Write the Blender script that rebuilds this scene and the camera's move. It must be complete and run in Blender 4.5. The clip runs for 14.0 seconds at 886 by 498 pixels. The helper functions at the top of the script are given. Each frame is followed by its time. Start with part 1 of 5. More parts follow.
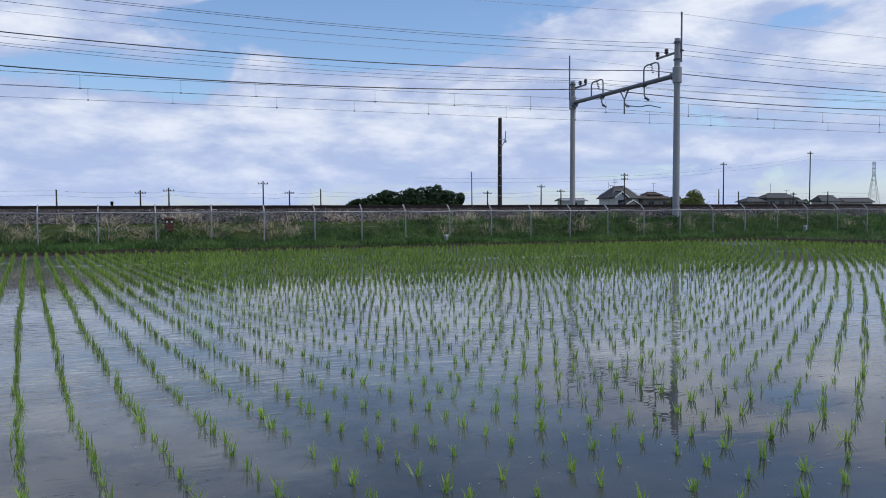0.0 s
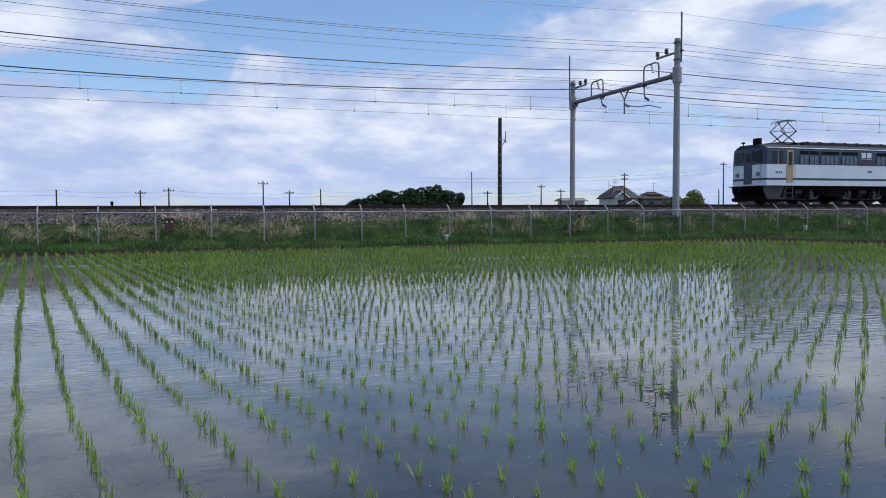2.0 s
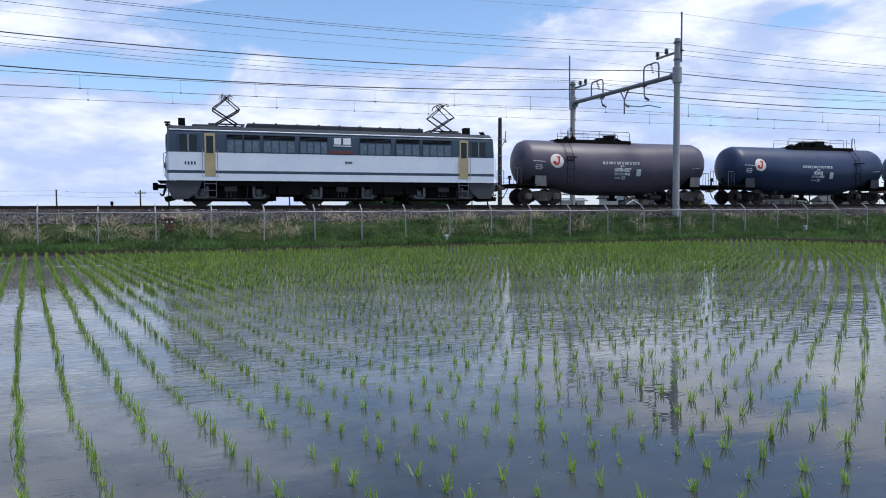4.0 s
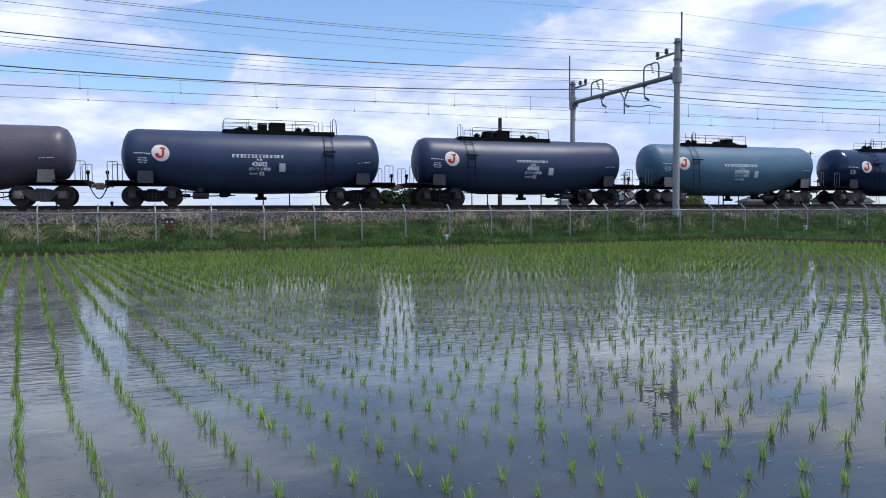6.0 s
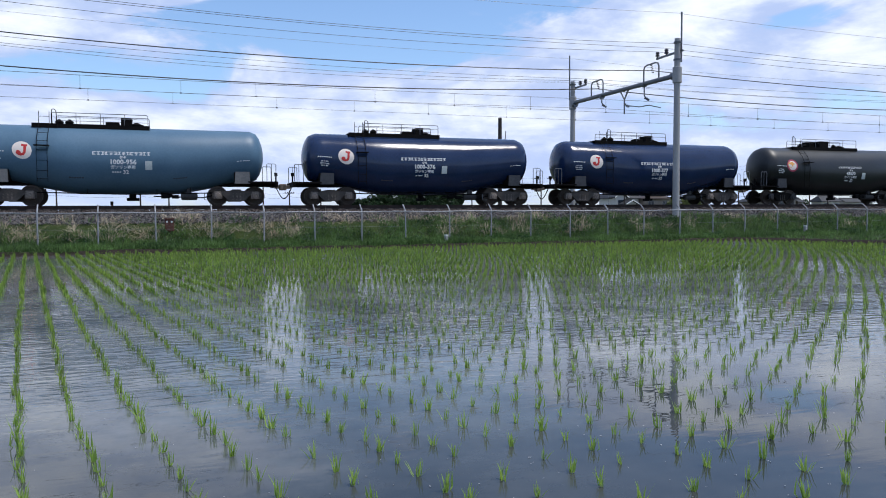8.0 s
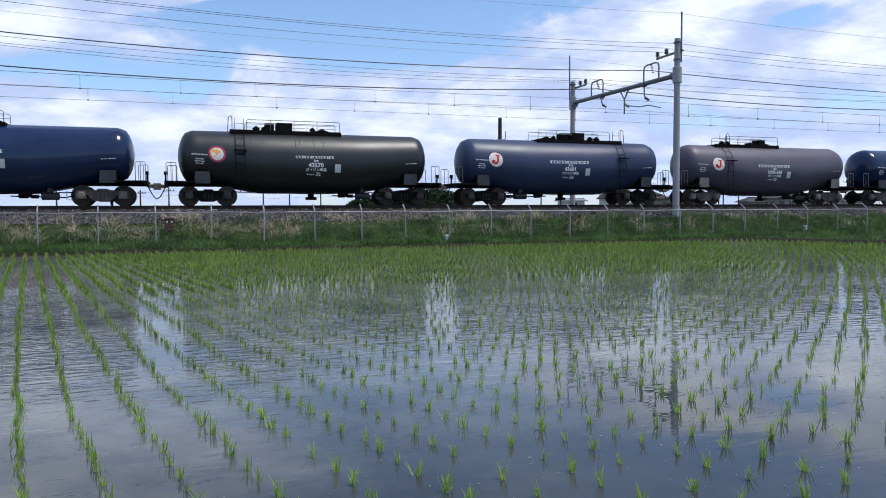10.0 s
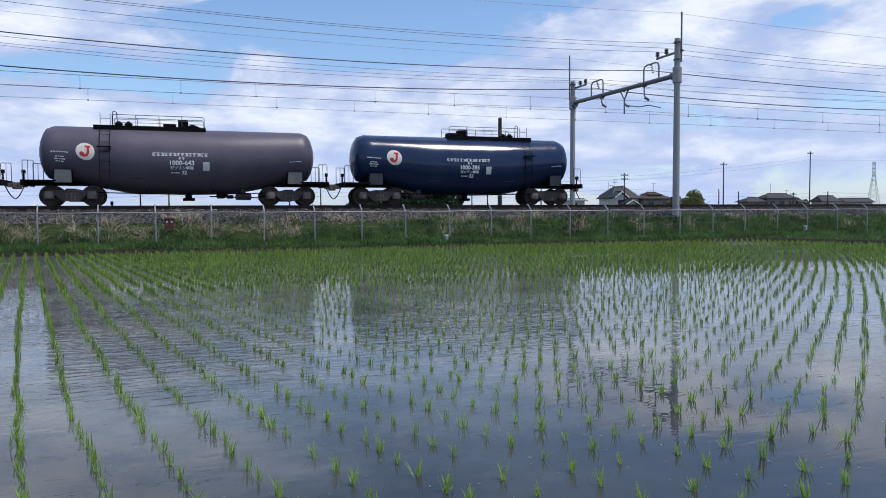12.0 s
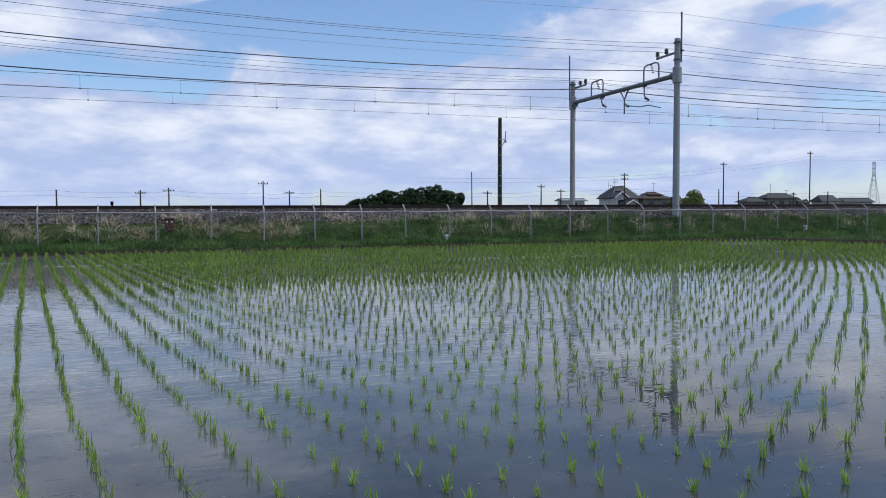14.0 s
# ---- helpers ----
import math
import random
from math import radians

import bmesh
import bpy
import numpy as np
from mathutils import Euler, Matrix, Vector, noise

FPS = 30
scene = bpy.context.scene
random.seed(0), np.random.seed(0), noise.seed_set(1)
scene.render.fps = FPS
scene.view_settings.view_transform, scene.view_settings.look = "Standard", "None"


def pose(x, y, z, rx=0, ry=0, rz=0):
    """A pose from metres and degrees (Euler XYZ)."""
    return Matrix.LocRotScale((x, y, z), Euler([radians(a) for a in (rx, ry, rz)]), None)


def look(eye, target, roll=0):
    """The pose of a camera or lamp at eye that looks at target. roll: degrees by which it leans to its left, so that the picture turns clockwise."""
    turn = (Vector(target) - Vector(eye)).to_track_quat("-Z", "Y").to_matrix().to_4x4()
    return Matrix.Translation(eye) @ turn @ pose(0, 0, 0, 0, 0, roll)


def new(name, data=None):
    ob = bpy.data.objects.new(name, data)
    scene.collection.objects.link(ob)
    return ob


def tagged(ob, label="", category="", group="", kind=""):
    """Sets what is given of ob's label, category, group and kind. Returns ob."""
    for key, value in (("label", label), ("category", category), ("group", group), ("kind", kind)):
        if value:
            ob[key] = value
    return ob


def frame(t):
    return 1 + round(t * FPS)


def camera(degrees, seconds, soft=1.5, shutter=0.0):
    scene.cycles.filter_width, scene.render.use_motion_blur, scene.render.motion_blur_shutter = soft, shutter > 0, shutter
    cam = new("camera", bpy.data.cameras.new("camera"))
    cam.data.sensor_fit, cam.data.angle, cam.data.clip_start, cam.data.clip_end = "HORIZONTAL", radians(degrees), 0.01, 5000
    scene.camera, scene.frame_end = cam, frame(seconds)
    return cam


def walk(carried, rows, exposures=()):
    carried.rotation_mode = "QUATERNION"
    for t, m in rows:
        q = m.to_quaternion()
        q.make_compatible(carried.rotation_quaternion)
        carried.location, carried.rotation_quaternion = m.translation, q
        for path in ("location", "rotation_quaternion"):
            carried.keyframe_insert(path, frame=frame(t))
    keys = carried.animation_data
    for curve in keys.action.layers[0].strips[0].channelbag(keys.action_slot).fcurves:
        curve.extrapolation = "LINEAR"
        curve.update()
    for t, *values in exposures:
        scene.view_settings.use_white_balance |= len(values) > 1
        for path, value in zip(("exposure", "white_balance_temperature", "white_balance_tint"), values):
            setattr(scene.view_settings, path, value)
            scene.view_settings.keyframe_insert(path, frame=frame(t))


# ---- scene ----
# Camera: stands on the near bank of a rice paddy, 1.43 m over the water.
# x runs along the railway, y away from the camera across it, z up; water at 0.
EYE = (0.0, 0.0, 1.43)
YAW, PITCH, ROLL = radians(19.075), radians(-2.865), -0.327
AIM = (math.sin(YAW) * math.cos(PITCH), math.cos(YAW) * math.cos(PITCH), EYE[2] + math.sin(PITCH))
cam = camera(62.77, 14.0, soft=1.0)
# the exposure opens a little while the dark train fills the view
walk(cam, [(0.0, look(EYE, AIM, ROLL)), (14.0, look(EYE, AIM, ROLL))],
     exposures=[(0.0, 0.0), (1.5, 0.02), (3.0, 0.23), (5.5, 0.33), (11.0, 0.3), (12.0, 0.16), (12.5, 0.13), (13.2, 0.14), (14.0, 0.06)])

RAIL = 1.82          # top of the rails
TRACK, TRACK_FAR = 35.5, 39.6
X0, X1 = -16.0, 64.0  # the stretch of railway that is worked out in detail


# ---- sky, sun ----
def build_sky():
    w = bpy.data.worlds.new("sky")
    scene.world = w
    w.use_nodes = True
    nt = w.node_tree
    nt.nodes.clear()
    N, L = nt.nodes.new, nt.links.new

    def math_node(op, a, b=None, clamp=False):
        n = N("ShaderNodeMath")
        n.operation, n.use_clamp = op, clamp
        for i, v in enumerate((a, b)):
            if v is None:
                continue
            if isinstance(v, (int, float)):
                n.inputs[i].default_value = v
            else:
                L(v, n.inputs[i])
        return n.outputs[0]

    tc = N("ShaderNodeTexCoord")
    mp = N("ShaderNodeMapping")
    mp.inputs["Rotation"].default_value = (0, 0, YAW)
    L(tc.outputs["Generated"], mp.inputs["Vector"])
    sep = N("ShaderNodeSeparateXYZ")
    L(mp.outputs[0], sep.inputs[0])
    height = sep.outputs["Z"]

    sky = N("ShaderNodeTexSky")
    sky.sky_type, sky.sun_disc = "NISHITA", False
    sky.sun_elevation, sky.sun_rotation = radians(67.5), radians(119)
    sky.air_density, sky.dust_density, sky.ozone_density = 1.0, 0.6, 2.0
    tint = N("ShaderNodeVectorMath")
    tint.operation = "MULTIPLY"
    tint.inputs[1].default_value = SKY_GAIN
    L(sky.outputs[0], tint.inputs[0])

    # layered cloud: broad banks, then torn detail, flattened towards the horizon
    def noise_at(scale, detail, rough, offset, distort=0.0):
        m = N("ShaderNodeMapping")
        m.inputs["Scale"].default_value = scale
        m.inputs["Location"].default_value = offset
        L(mp.outputs[0], m.inputs["Vector"])
        n = N("ShaderNodeTexNoise")
        n.inputs["Scale"].default_value, n.inputs["Detail"].default_value = 1.0, detail
        n.inputs["Roughness"].default_value, n.inputs["Distortion"].default_value = rough, distort
        L(m.outputs[0], n.inputs["Vector"])
        return n.outputs[0]

    density = math_node("MULTIPLY", noise_at((5, 5, 15), 10, 0.62, (3.1, 0.4, 1.7), 0.5), 1.6)
    # cloud banks and clear gaps of this sky: bearing right, height, spread right, spread up, amount
    for u, v, su, sv, amount in BANKS:
        d = N("ShaderNodeVectorMath")
        d.operation = "SUBTRACT"
        k = 1 / math.sqrt(1 + u * u + v * v)
        d.inputs[1].default_value = (u * k, k, v * k)
        L(mp.outputs[0], d.inputs[0])
        m = N("ShaderNodeVectorMath")
        m.operation = "MULTIPLY"
        m.inputs[1].default_value = (1 / su, 1.0, 1 / sv)
        L(d.outputs[0], m.inputs[0])
        ln = N("ShaderNodeVectorMath")
        ln.operation = "LENGTH"
        L(m.outputs[0], ln.inputs[0])
        sq = math_node("MULTIPLY", ln.outputs["Value"], ln.outputs["Value"])
        g = math_node("POWER", 2.718, math_node("MULTIPLY", sq, -1.0))
        density = math_node("ADD", density, math_node("MULTIPLY", g, amount))
    cover = N("ShaderNodeMapRange")
    cover.interpolation_type = "SMOOTHERSTEP"
    cover.inputs["From Min"].default_value, cover.inputs["From Max"].default_value = 0.66, 0.96
    L(density, cover.inputs["Value"])
    bright = N("ShaderNodeMapRange")
    bright.interpolation_type = "SMOOTHSTEP"
    bright.inputs["From Min"].default_value, bright.inputs["From Max"].default_value = 0.78, 1.6
    L(math_node("ADD", density, math_node("MULTIPLY", math_node("SUBTRACT", noise_at((11, 11, 32), 9, 0.58, (8.2, 1.1, 4.4)), 0.5), 1.45)), bright.inputs["Value"])
    cloud = N("ShaderNodeMix")
    cloud.data_type = "RGBA"
    cloud.inputs[6].default_value, cloud.inputs[7].default_value = (*CLOUD_GREY, 1), (*CLOUD_WHITE, 1)
    L(bright.outputs[0], cloud.inputs[0])
    mix = N("ShaderNodeMix")
    mix.data_type = "RGBA"
    L(cover.outputs[0], mix.inputs[0])
    L(tint.outputs[0], mix.inputs[6])
    L(cloud.outputs[2], mix.inputs[7])
    # haze low over the land
    hz = N("ShaderNodeMapRange")
    hz.inputs["From Min"].default_value, hz.inputs["From Max"].default_value = 0.14, 0.0
    hz.inputs["To Max"].default_value = 0.42
    L(height, hz.inputs["Value"])
    low = N("ShaderNodeMix")
    low.data_type = "RGBA"
    low.inputs[7].default_value = (*HAZE, 1)
    L(hz.outputs[0], low.inputs[0])
    L(mix.outputs[2], low.inputs[6])
    bg = N("ShaderNodeBackground")
    bg.inputs["Strength"].default_value = 1.0
    L(low.outputs[2], bg.inputs["Color"])
    out = N("ShaderNodeOutputWorld")
    L(bg.outputs[0], out.inputs["Surface"])


SKY_GAIN = (0.120, 0.132, 0.148)
CLOUD_GREY, CLOUD_WHITE, HAZE = (0.40, 0.50, 0.76), (0.81, 0.86, 0.965), (0.52, 0.63, 0.93)
BANKS = [(-0.54, 0.268, 0.13, 0.035, 0.30), (-0.20, 0.25, 0.20, 0.04, -0.5), (0.27, 0.24, 0.13, 0.05, 0.55), (0.55, 0.20, 0.10, 0.03, 0.5),
         (0.49, 0.265, 0.07, 0.02, -0.6), (-0.12, 0.115, 0.17, 0.04, 0.65), (-0.42, 0.185, 0.14, 0.025, -0.22), (0.42, 0.135, 0.12, 0.022, 0.05),
         (-0.45, 0.125, 0.16, 0.04, 0.35), (0.05, 0.17, 0.16, 0.03, 0.38), (0.36, 0.085, 0.16, 0.02, 0.5), (-0.3, 0.05, 0.45, 0.02, 0.3), (0.24, 0.185, 0.07, 0.02, 0.25),
         (0.15, 0.12, 0.10, 0.03, 0.3), (-0.48, 0.34, 0.24, 0.08, 0.3), (0.55, 0.30, 0.14, 0.06, 0.4), (0.22, 0.40, 0.30, 0.08, -0.6)]
build_sky()
sun = new("sun", bpy.data.lights.new("sun", "SUN"))
sun.data.energy, sun.data.angle, sun.data.color = 2.8, radians(16), (1.0, 0.96, 0.91)
sun.matrix_world = look((20, -11, 55), (0, 0, 0))


# ---- materials ----
def material(name, col, rough=0.6, metal=0.0, col2=None, var=0.25, scale=2.0, fine=45.0, bump=0.15, depth=0.01, spec=0.5,
             per_object=0.0, per_island=0.0, stretch=(1, 1, 1)):
    """Two-scale noise between two colours, with fine relief; per_object and per_island vary the value piece by piece."""
    m = bpy.data.materials.new(name)
    m.use_nodes = True
    nt = m.node_tree
    N, L = nt.nodes.new, nt.links.new
    b = nt.nodes["Principled BSDF"]
    tc, mp = N("ShaderNodeTexCoord"), N("ShaderNodeMapping")
    mp.inputs["Scale"].default_value = stretch
    L(tc.outputs["Object"], mp.inputs["Vector"])
    outs = []
    for sc, det in ((scale, 5), (fine, 4)):
        n = N("ShaderNodeTexNoise")
        n.inputs["Scale"].default_value, n.inputs["Detail"].default_value = sc, det
        L(mp.outputs[0], n.inputs["Vector"])
        outs.append(n.outputs[0])
    add = N("ShaderNodeMath")
    add.operation = "MULTIPLY_ADD"
    add.inputs[1].default_value = 0.45
    L(outs[1], add.inputs[0])
    hal = N("ShaderNodeMath")
    hal.operation = "MULTIPLY"
    hal.inputs[1].default_value = 0.55
    L(outs[0], hal.inputs[0])
    L(hal.outputs[0], add.inputs[2])
    rm = N("ShaderNodeMapRange")
    rm.inputs["From Min"].default_value, rm.inputs["From Max"].default_value = 0.32, 0.68
    L(add.outputs[0], rm.inputs["Value"])
    mix = N("ShaderNodeMix")
    mix.data_type = "RGBA"
    if col2 is None:
        a, c = [v * (1 - var) for v in col], [min(1, v * (1 + var)) for v in col]
    else:
        a, c = col, col2
    mix.inputs[6].default_value, mix.inputs[7].default_value = (*a, 1), (*c, 1)
    L(rm.outputs[0], mix.inputs[0])
    colour = mix.outputs[2]
    for amount, node, socket in ((per_object, "ShaderNodeObjectInfo", "Random"), (per_island, "ShaderNodeNewGeometry", "Random Per Island")):
        if amount:
            r, hv = N(node), N("ShaderNodeHueSaturation")
            mr = N("ShaderNodeMapRange")
            mr.inputs["To Min"].default_value, mr.inputs["To Max"].default_value = 1 - amount, 1 + amount
            L(r.outputs[socket], mr.inputs["Value"])
            L(mr.outputs[0], hv.inputs["Value"])
            L(colour, hv.inputs["Color"])
            colour = hv.outputs[0]
    L(colour, b.inputs["Base Color"])
    rr = N("ShaderNodeMapRange")
    rr.inputs["To Min"].default_value, rr.inputs["To Max"].default_value = max(0.02, rough - 0.08), min(1, rough + 0.1)
    L(outs[0], rr.inputs["Value"])
    L(rr.outputs[0], b.inputs["Roughness"])
    b.inputs["Metallic"].default_value, b.inputs["Specular IOR Level"].default_value = metal, spec
    if bump:
        bp = N("ShaderNodeBump")
        bp.inputs["Strength"].default_value, bp.inputs["Distance"].default_value = bump, depth
        L(outs[1], bp.inputs["Height"])
        L(bp.outputs[0], b.inputs["Normal"])
    return m


def leaf_material(name, col, col2, per_island=0.35):
    m = material(name, col, 0.55, 0, col2, scale=0.6, fine=8, bump=0, per_island=per_island, spec=0.3)
    # light passes through thin leaves
    nt = m.node_tree
    b, out = nt.nodes["Principled BSDF"], nt.nodes["Material Output"]
    tr, mix = nt.nodes.new("ShaderNodeBsdfTranslucent"), nt.nodes.new("ShaderNodeMixShader")
    mix.inputs[0].default_value = 0.45
    nt.links.new(b.inputs["Base Color"].links[0].from_socket, tr.inputs["Color"])
    nt.links.new(b.outputs[0], mix.inputs[1])
    nt.links.new(tr.outputs[0], mix.inputs[2])
    nt.links.new(mix.outputs[0], out.inputs["Surface"])
    return m


def water_material():
    m = bpy.data.materials.new("paddy_water")
    m.use_nodes = True
    nt = m.node_tree
    N, L = nt.nodes.new, nt.links.new
    b = nt.nodes["Principled BSDF"]
    tc = N("ShaderNodeTexCoord")

    def noise_at(scale, stretch=(1, 1, 1), detail=2, rough=0.5, distort=0.0, turn=0.0):
        mp = N("ShaderNodeMapping")
        mp.inputs["Rotation"].default_value, mp.inputs["Scale"].default_value = (0, 0, radians(turn)), stretch
        L(tc.outputs["Object"], mp.inputs["Vector"])
        n = N("ShaderNodeTexNoise")
        n.inputs["Scale"].default_value, n.inputs["Detail"].default_value = scale, detail
        n.inputs["Roughness"].default_value, n.inputs["Distortion"].default_value = rough, distort
        L(mp.outputs[0], n.inputs["Vector"])
        return n.outputs[0]

    def ramp(v, a, c, lo, hi):
        r = N("ShaderNodeMapRange")
        r.interpolation_type = "SMOOTHSTEP"
        for key, val in (("From Min", a), ("From Max", c), ("To Min", lo), ("To Max", hi)):
            r.inputs[key].default_value = val
        L(v, r.inputs["Value"])
        return r.outputs[0]

    def calc(op, a, c):
        n = N("ShaderNodeMath")
        n.operation = op
        for k, v in enumerate((a, c)):
            if isinstance(v, (int, float)):
                n.inputs[k].default_value = v
            else:
                L(v, n.inputs[k])
        return n.outputs[0]

    sp = N("ShaderNodeSeparateXYZ")
    L(tc.outputs["Object"], sp.inputs[0])
    # silt hanging in the water
    mix = N("ShaderNodeMix")
    mix.data_type = "RGBA"
    mix.inputs[6].default_value, mix.inputs[7].default_value = (*SILT[0], 1), (*SILT[1], 1)
    L(ramp(noise_at(0.7, detail=12, rough=0.7), 0.34, 0.68, 0.0, 1.0), mix.inputs[0])
    # painted shade: the colour darkens towards the near bank, where the water looks dimmer
    near_dark = N("ShaderNodeMix")
    near_dark.data_type = "RGBA"
    near_dark.inputs[6].default_value = (0.012, 0.014, 0.017, 1)
    L(ramp(calc("ADD", sp.outputs["Y"], calc("MULTIPLY", noise_at(0.35), 3.0)), 4.4, 8.2, 0.24, 1.0), near_dark.inputs[0])
    L(mix.outputs[2], near_dark.inputs[7])
    L(near_dark.outputs[2], b.inputs["Base Color"])
    b.inputs["Roughness"].default_value, b.inputs["IOR"].default_value = 0.012, 1.33
    # wavelets a hand long with their crests across the breeze, and finer ones riding on them
    rip = calc("ADD", noise_at(1.0, (2.0, 7.5, 1), 2, 0.5, 0.5, -19), calc("MULTIPLY", noise_at(1.0, (4.5, 17.0, 1), 1, 0.5, 0.3, -12), 0.30))
    # the near bank shelters the water, the breeze roughens it farther out in cat's-paws
    lee = calc("MULTIPLY", ramp(sp.outputs["Y"], 4.3, 7.4, 0.10, 1.0), ramp(sp.outputs["Y"], 11.0, 18.0, 1.0, 0.13))
    paws = ramp(noise_at(0.28), 0.36, 0.62, 0.35, 1.0)
    gust = calc("MULTIPLY", ramp(noise_at(1.0, (0.10, 0.55, 1), 2), 0.57, 0.66, 0.0, 4.0), ramp(sp.outputs["Y"], 19.0, 23.0, 0.0, 1.0))
    bp = N("ShaderNodeBump")
    bp.inputs["Distance"].default_value = RIPPLE
    bp.inputs["Strength"].default_value = 1.0
    L(calc("MULTIPLY", rip, calc("ADD", calc("MULTIPLY", lee, paws), gust)), bp.inputs["Height"])
    L(bp.outputs[0], b.inputs["Normal"])
    return m


RIPPLE = 0.012
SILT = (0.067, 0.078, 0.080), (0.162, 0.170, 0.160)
M = {
    "soil": material("soil", (0.012, 0.010, 0.008), 0.95, spec=0.15, col2=(0.036, 0.028, 0.021), scale=3, fine=30, bump=0.8, depth=0.05),
    "field": material("field", (0.05, 0.075, 0.025), 0.95, col2=(0.10, 0.10, 0.05), scale=0.05, fine=1.5, bump=0.3, depth=0.05),
    "verge": material("verge", (0.018, 0.035, 0.009), 0.95, spec=0.1, col2=(0.05, 0.065, 0.02), scale=0.9, fine=14, bump=0.8, depth=0.06),
    "gravel": material("gravel", (0.045, 0.042, 0.042), 0.95, col2=(0.17, 0.155, 0.145), scale=1.2, fine=22, bump=1.0, depth=0.05),
    "stone_rusty": material("rust_stained_stone", (0.028, 0.021, 0.018), 0.9, col2=(0.08, 0.06, 0.052), scale=0.7, fine=30, bump=0.4, per_island=0.5),
    "stone": material("stone", (0.038, 0.036, 0.039), 0.9, col2=(0.115, 0.108, 0.107), scale=0.7, fine=30, bump=0.4, per_island=0.55),
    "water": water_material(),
    "rail": material("rail_steel", (0.022, 0.014, 0.011), 0.8, 0.1, (0.05, 0.028, 0.02), scale=4, fine=60),
    "sleeper": material("sleeper_concrete", (0.09, 0.075, 0.065), 0.9, var=0.3, per_object=0.2),
    "concrete": material("spun_concrete", (0.25, 0.25, 0.25), 0.85, col2=(0.36, 0.355, 0.35), scale=1.2, fine=35, bump=0.25, stretch=(1, 1, 0.3)),
    "steel": material("painted_steel", (0.09, 0.10, 0.115), 0.5, 0.3, (0.15, 0.16, 0.175), scale=3),
    "galv": material("galvanised_steel", (0.17, 0.18, 0.20), 0.55, 0.4, (0.29, 0.30, 0.32), scale=5, fine=60),
    "wire": material("wire", (0.035, 0.035, 0.04), 0.5, 0.3, var=0.2),
    "wire_pale": material("wire_copper", (0.12, 0.12, 0.13), 0.5, 0.4, var=0.2),
    "porcelain": material("porcelain", (0.04, 0.035, 0.035), 0.3, var=0.2),
    "black": material("underframe_black", (0.003, 0.003, 0.0035), 0.85, spec=0.1, col2=(0.010, 0.009, 0.008), scale=3, fine=25, bump=0.3),
    "rusty": material("brake_dust_brown", (0.08, 0.066, 0.056), 0.85, col2=(0.26, 0.215, 0.18), scale=3, fine=25, bump=0.4),
    "wheel": material("wheel_steel", (0.03, 0.024, 0.02), 0.65, 0.4, (0.075, 0.055, 0.042), scale=5),
    "white": material("white_lettering", (0.78, 0.78, 0.76), 0.6, var=0.08, bump=0),
    "disc": material("cream_disc", (0.80, 0.70, 0.62), 0.55, var=0.08, bump=0),
    "red": material("red_emblem", (0.55, 0.03, 0.025), 0.5, var=0.15, bump=0),
    "rim_red": material("crimson_ring", (0.42, 0.05, 0.09), 0.5, var=0.15, bump=0),
    "orange": material("orange_emblem", (0.85, 0.42, 0.10), 0.5, var=0.12, bump=0),
    "saddle_grey": material("dusty_black_iron", (0.022, 0.022, 0.023), 0.8, col2=(0.06, 0.056, 0.052), scale=3, fine=25, bump=0.3),
    "bogie_brown": material("dusty_cast_iron", (0.032, 0.027, 0.024), 0.85, col2=(0.095, 0.08, 0.068), scale=3, fine=25, bump=0.4),
    "axle_grey": material("dusty_grey_casting", (0.085, 0.09, 0.092), 0.8, col2=(0.17, 0.17, 0.165), scale=3, fine=25, bump=0.3),
    "card": material("card_plate", (0.55, 0.58, 0.55), 0.6, var=0.15, fine=20),
}


# ---- mesh helpers ----
def mesh_object(name, verts, faces, mat, parent=None, smooth=False, label=""):
    me = bpy.data.meshes.new(name)
    me.from_pydata([tuple(v) for v in verts], [], faces)
    me.materials.append(mat)
    if smooth:
        me.polygons.foreach_set("use_smooth", [True] * len(me.polygons))
    me.update()
    ob = new(name, me)
    ob.parent = parent
    if label:
        tagged(ob, label)
    return ob


def part(name, bm, mat, parent, label="", smooth=False, angle=None):
    """Links a bmesh as one mesh object under a thing or a part."""
    me = bpy.data.meshes.new(name)
    bmesh.ops.recalc_face_normals(bm, faces=bm.faces)
    if angle is not None:
        for fc in bm.faces:
            fc.smooth = True
        for e in bm.edges:
            e.smooth = len(e.link_faces) == 2 and e.calc_face_angle(0) < radians(angle)
    elif smooth:
        for fc in bm.faces:
            fc.smooth = True
    bm.to_mesh(me)
    bm.free()
    me.materials.append(mat)
    ob = new(name, me)
    ob.parent = parent
    if label:
        tagged(ob, label)
    return ob


def thing(name, label, category, group="", kind="", at=None):
    ob = tagged(new(name), label, category, group, kind)
    if at is not None:
        ob.matrix_basis = at
    return ob


def box(bm, x0, x1, y0, y1, z0, z1, bevel=0.0, turn=None):
    vs = bmesh.ops.create_cube(bm, size=1)["verts"]
    m = Matrix.Translation(((x0 + x1) / 2, (y0 + y1) / 2, (z0 + z1) / 2))
    if turn is not None:
        m = m @ turn
    bmesh.ops.transform(bm, matrix=m @ Matrix.Diagonal((x1 - x0, y1 - y0, z1 - z0, 1)), verts=vs)
    if bevel:
        es = list({e for v in vs for e in v.link_edges})
        bmesh.ops.bevel(bm, geom=es, offset=bevel, segments=2, affect="EDGES", profile=0.6)
    return bm


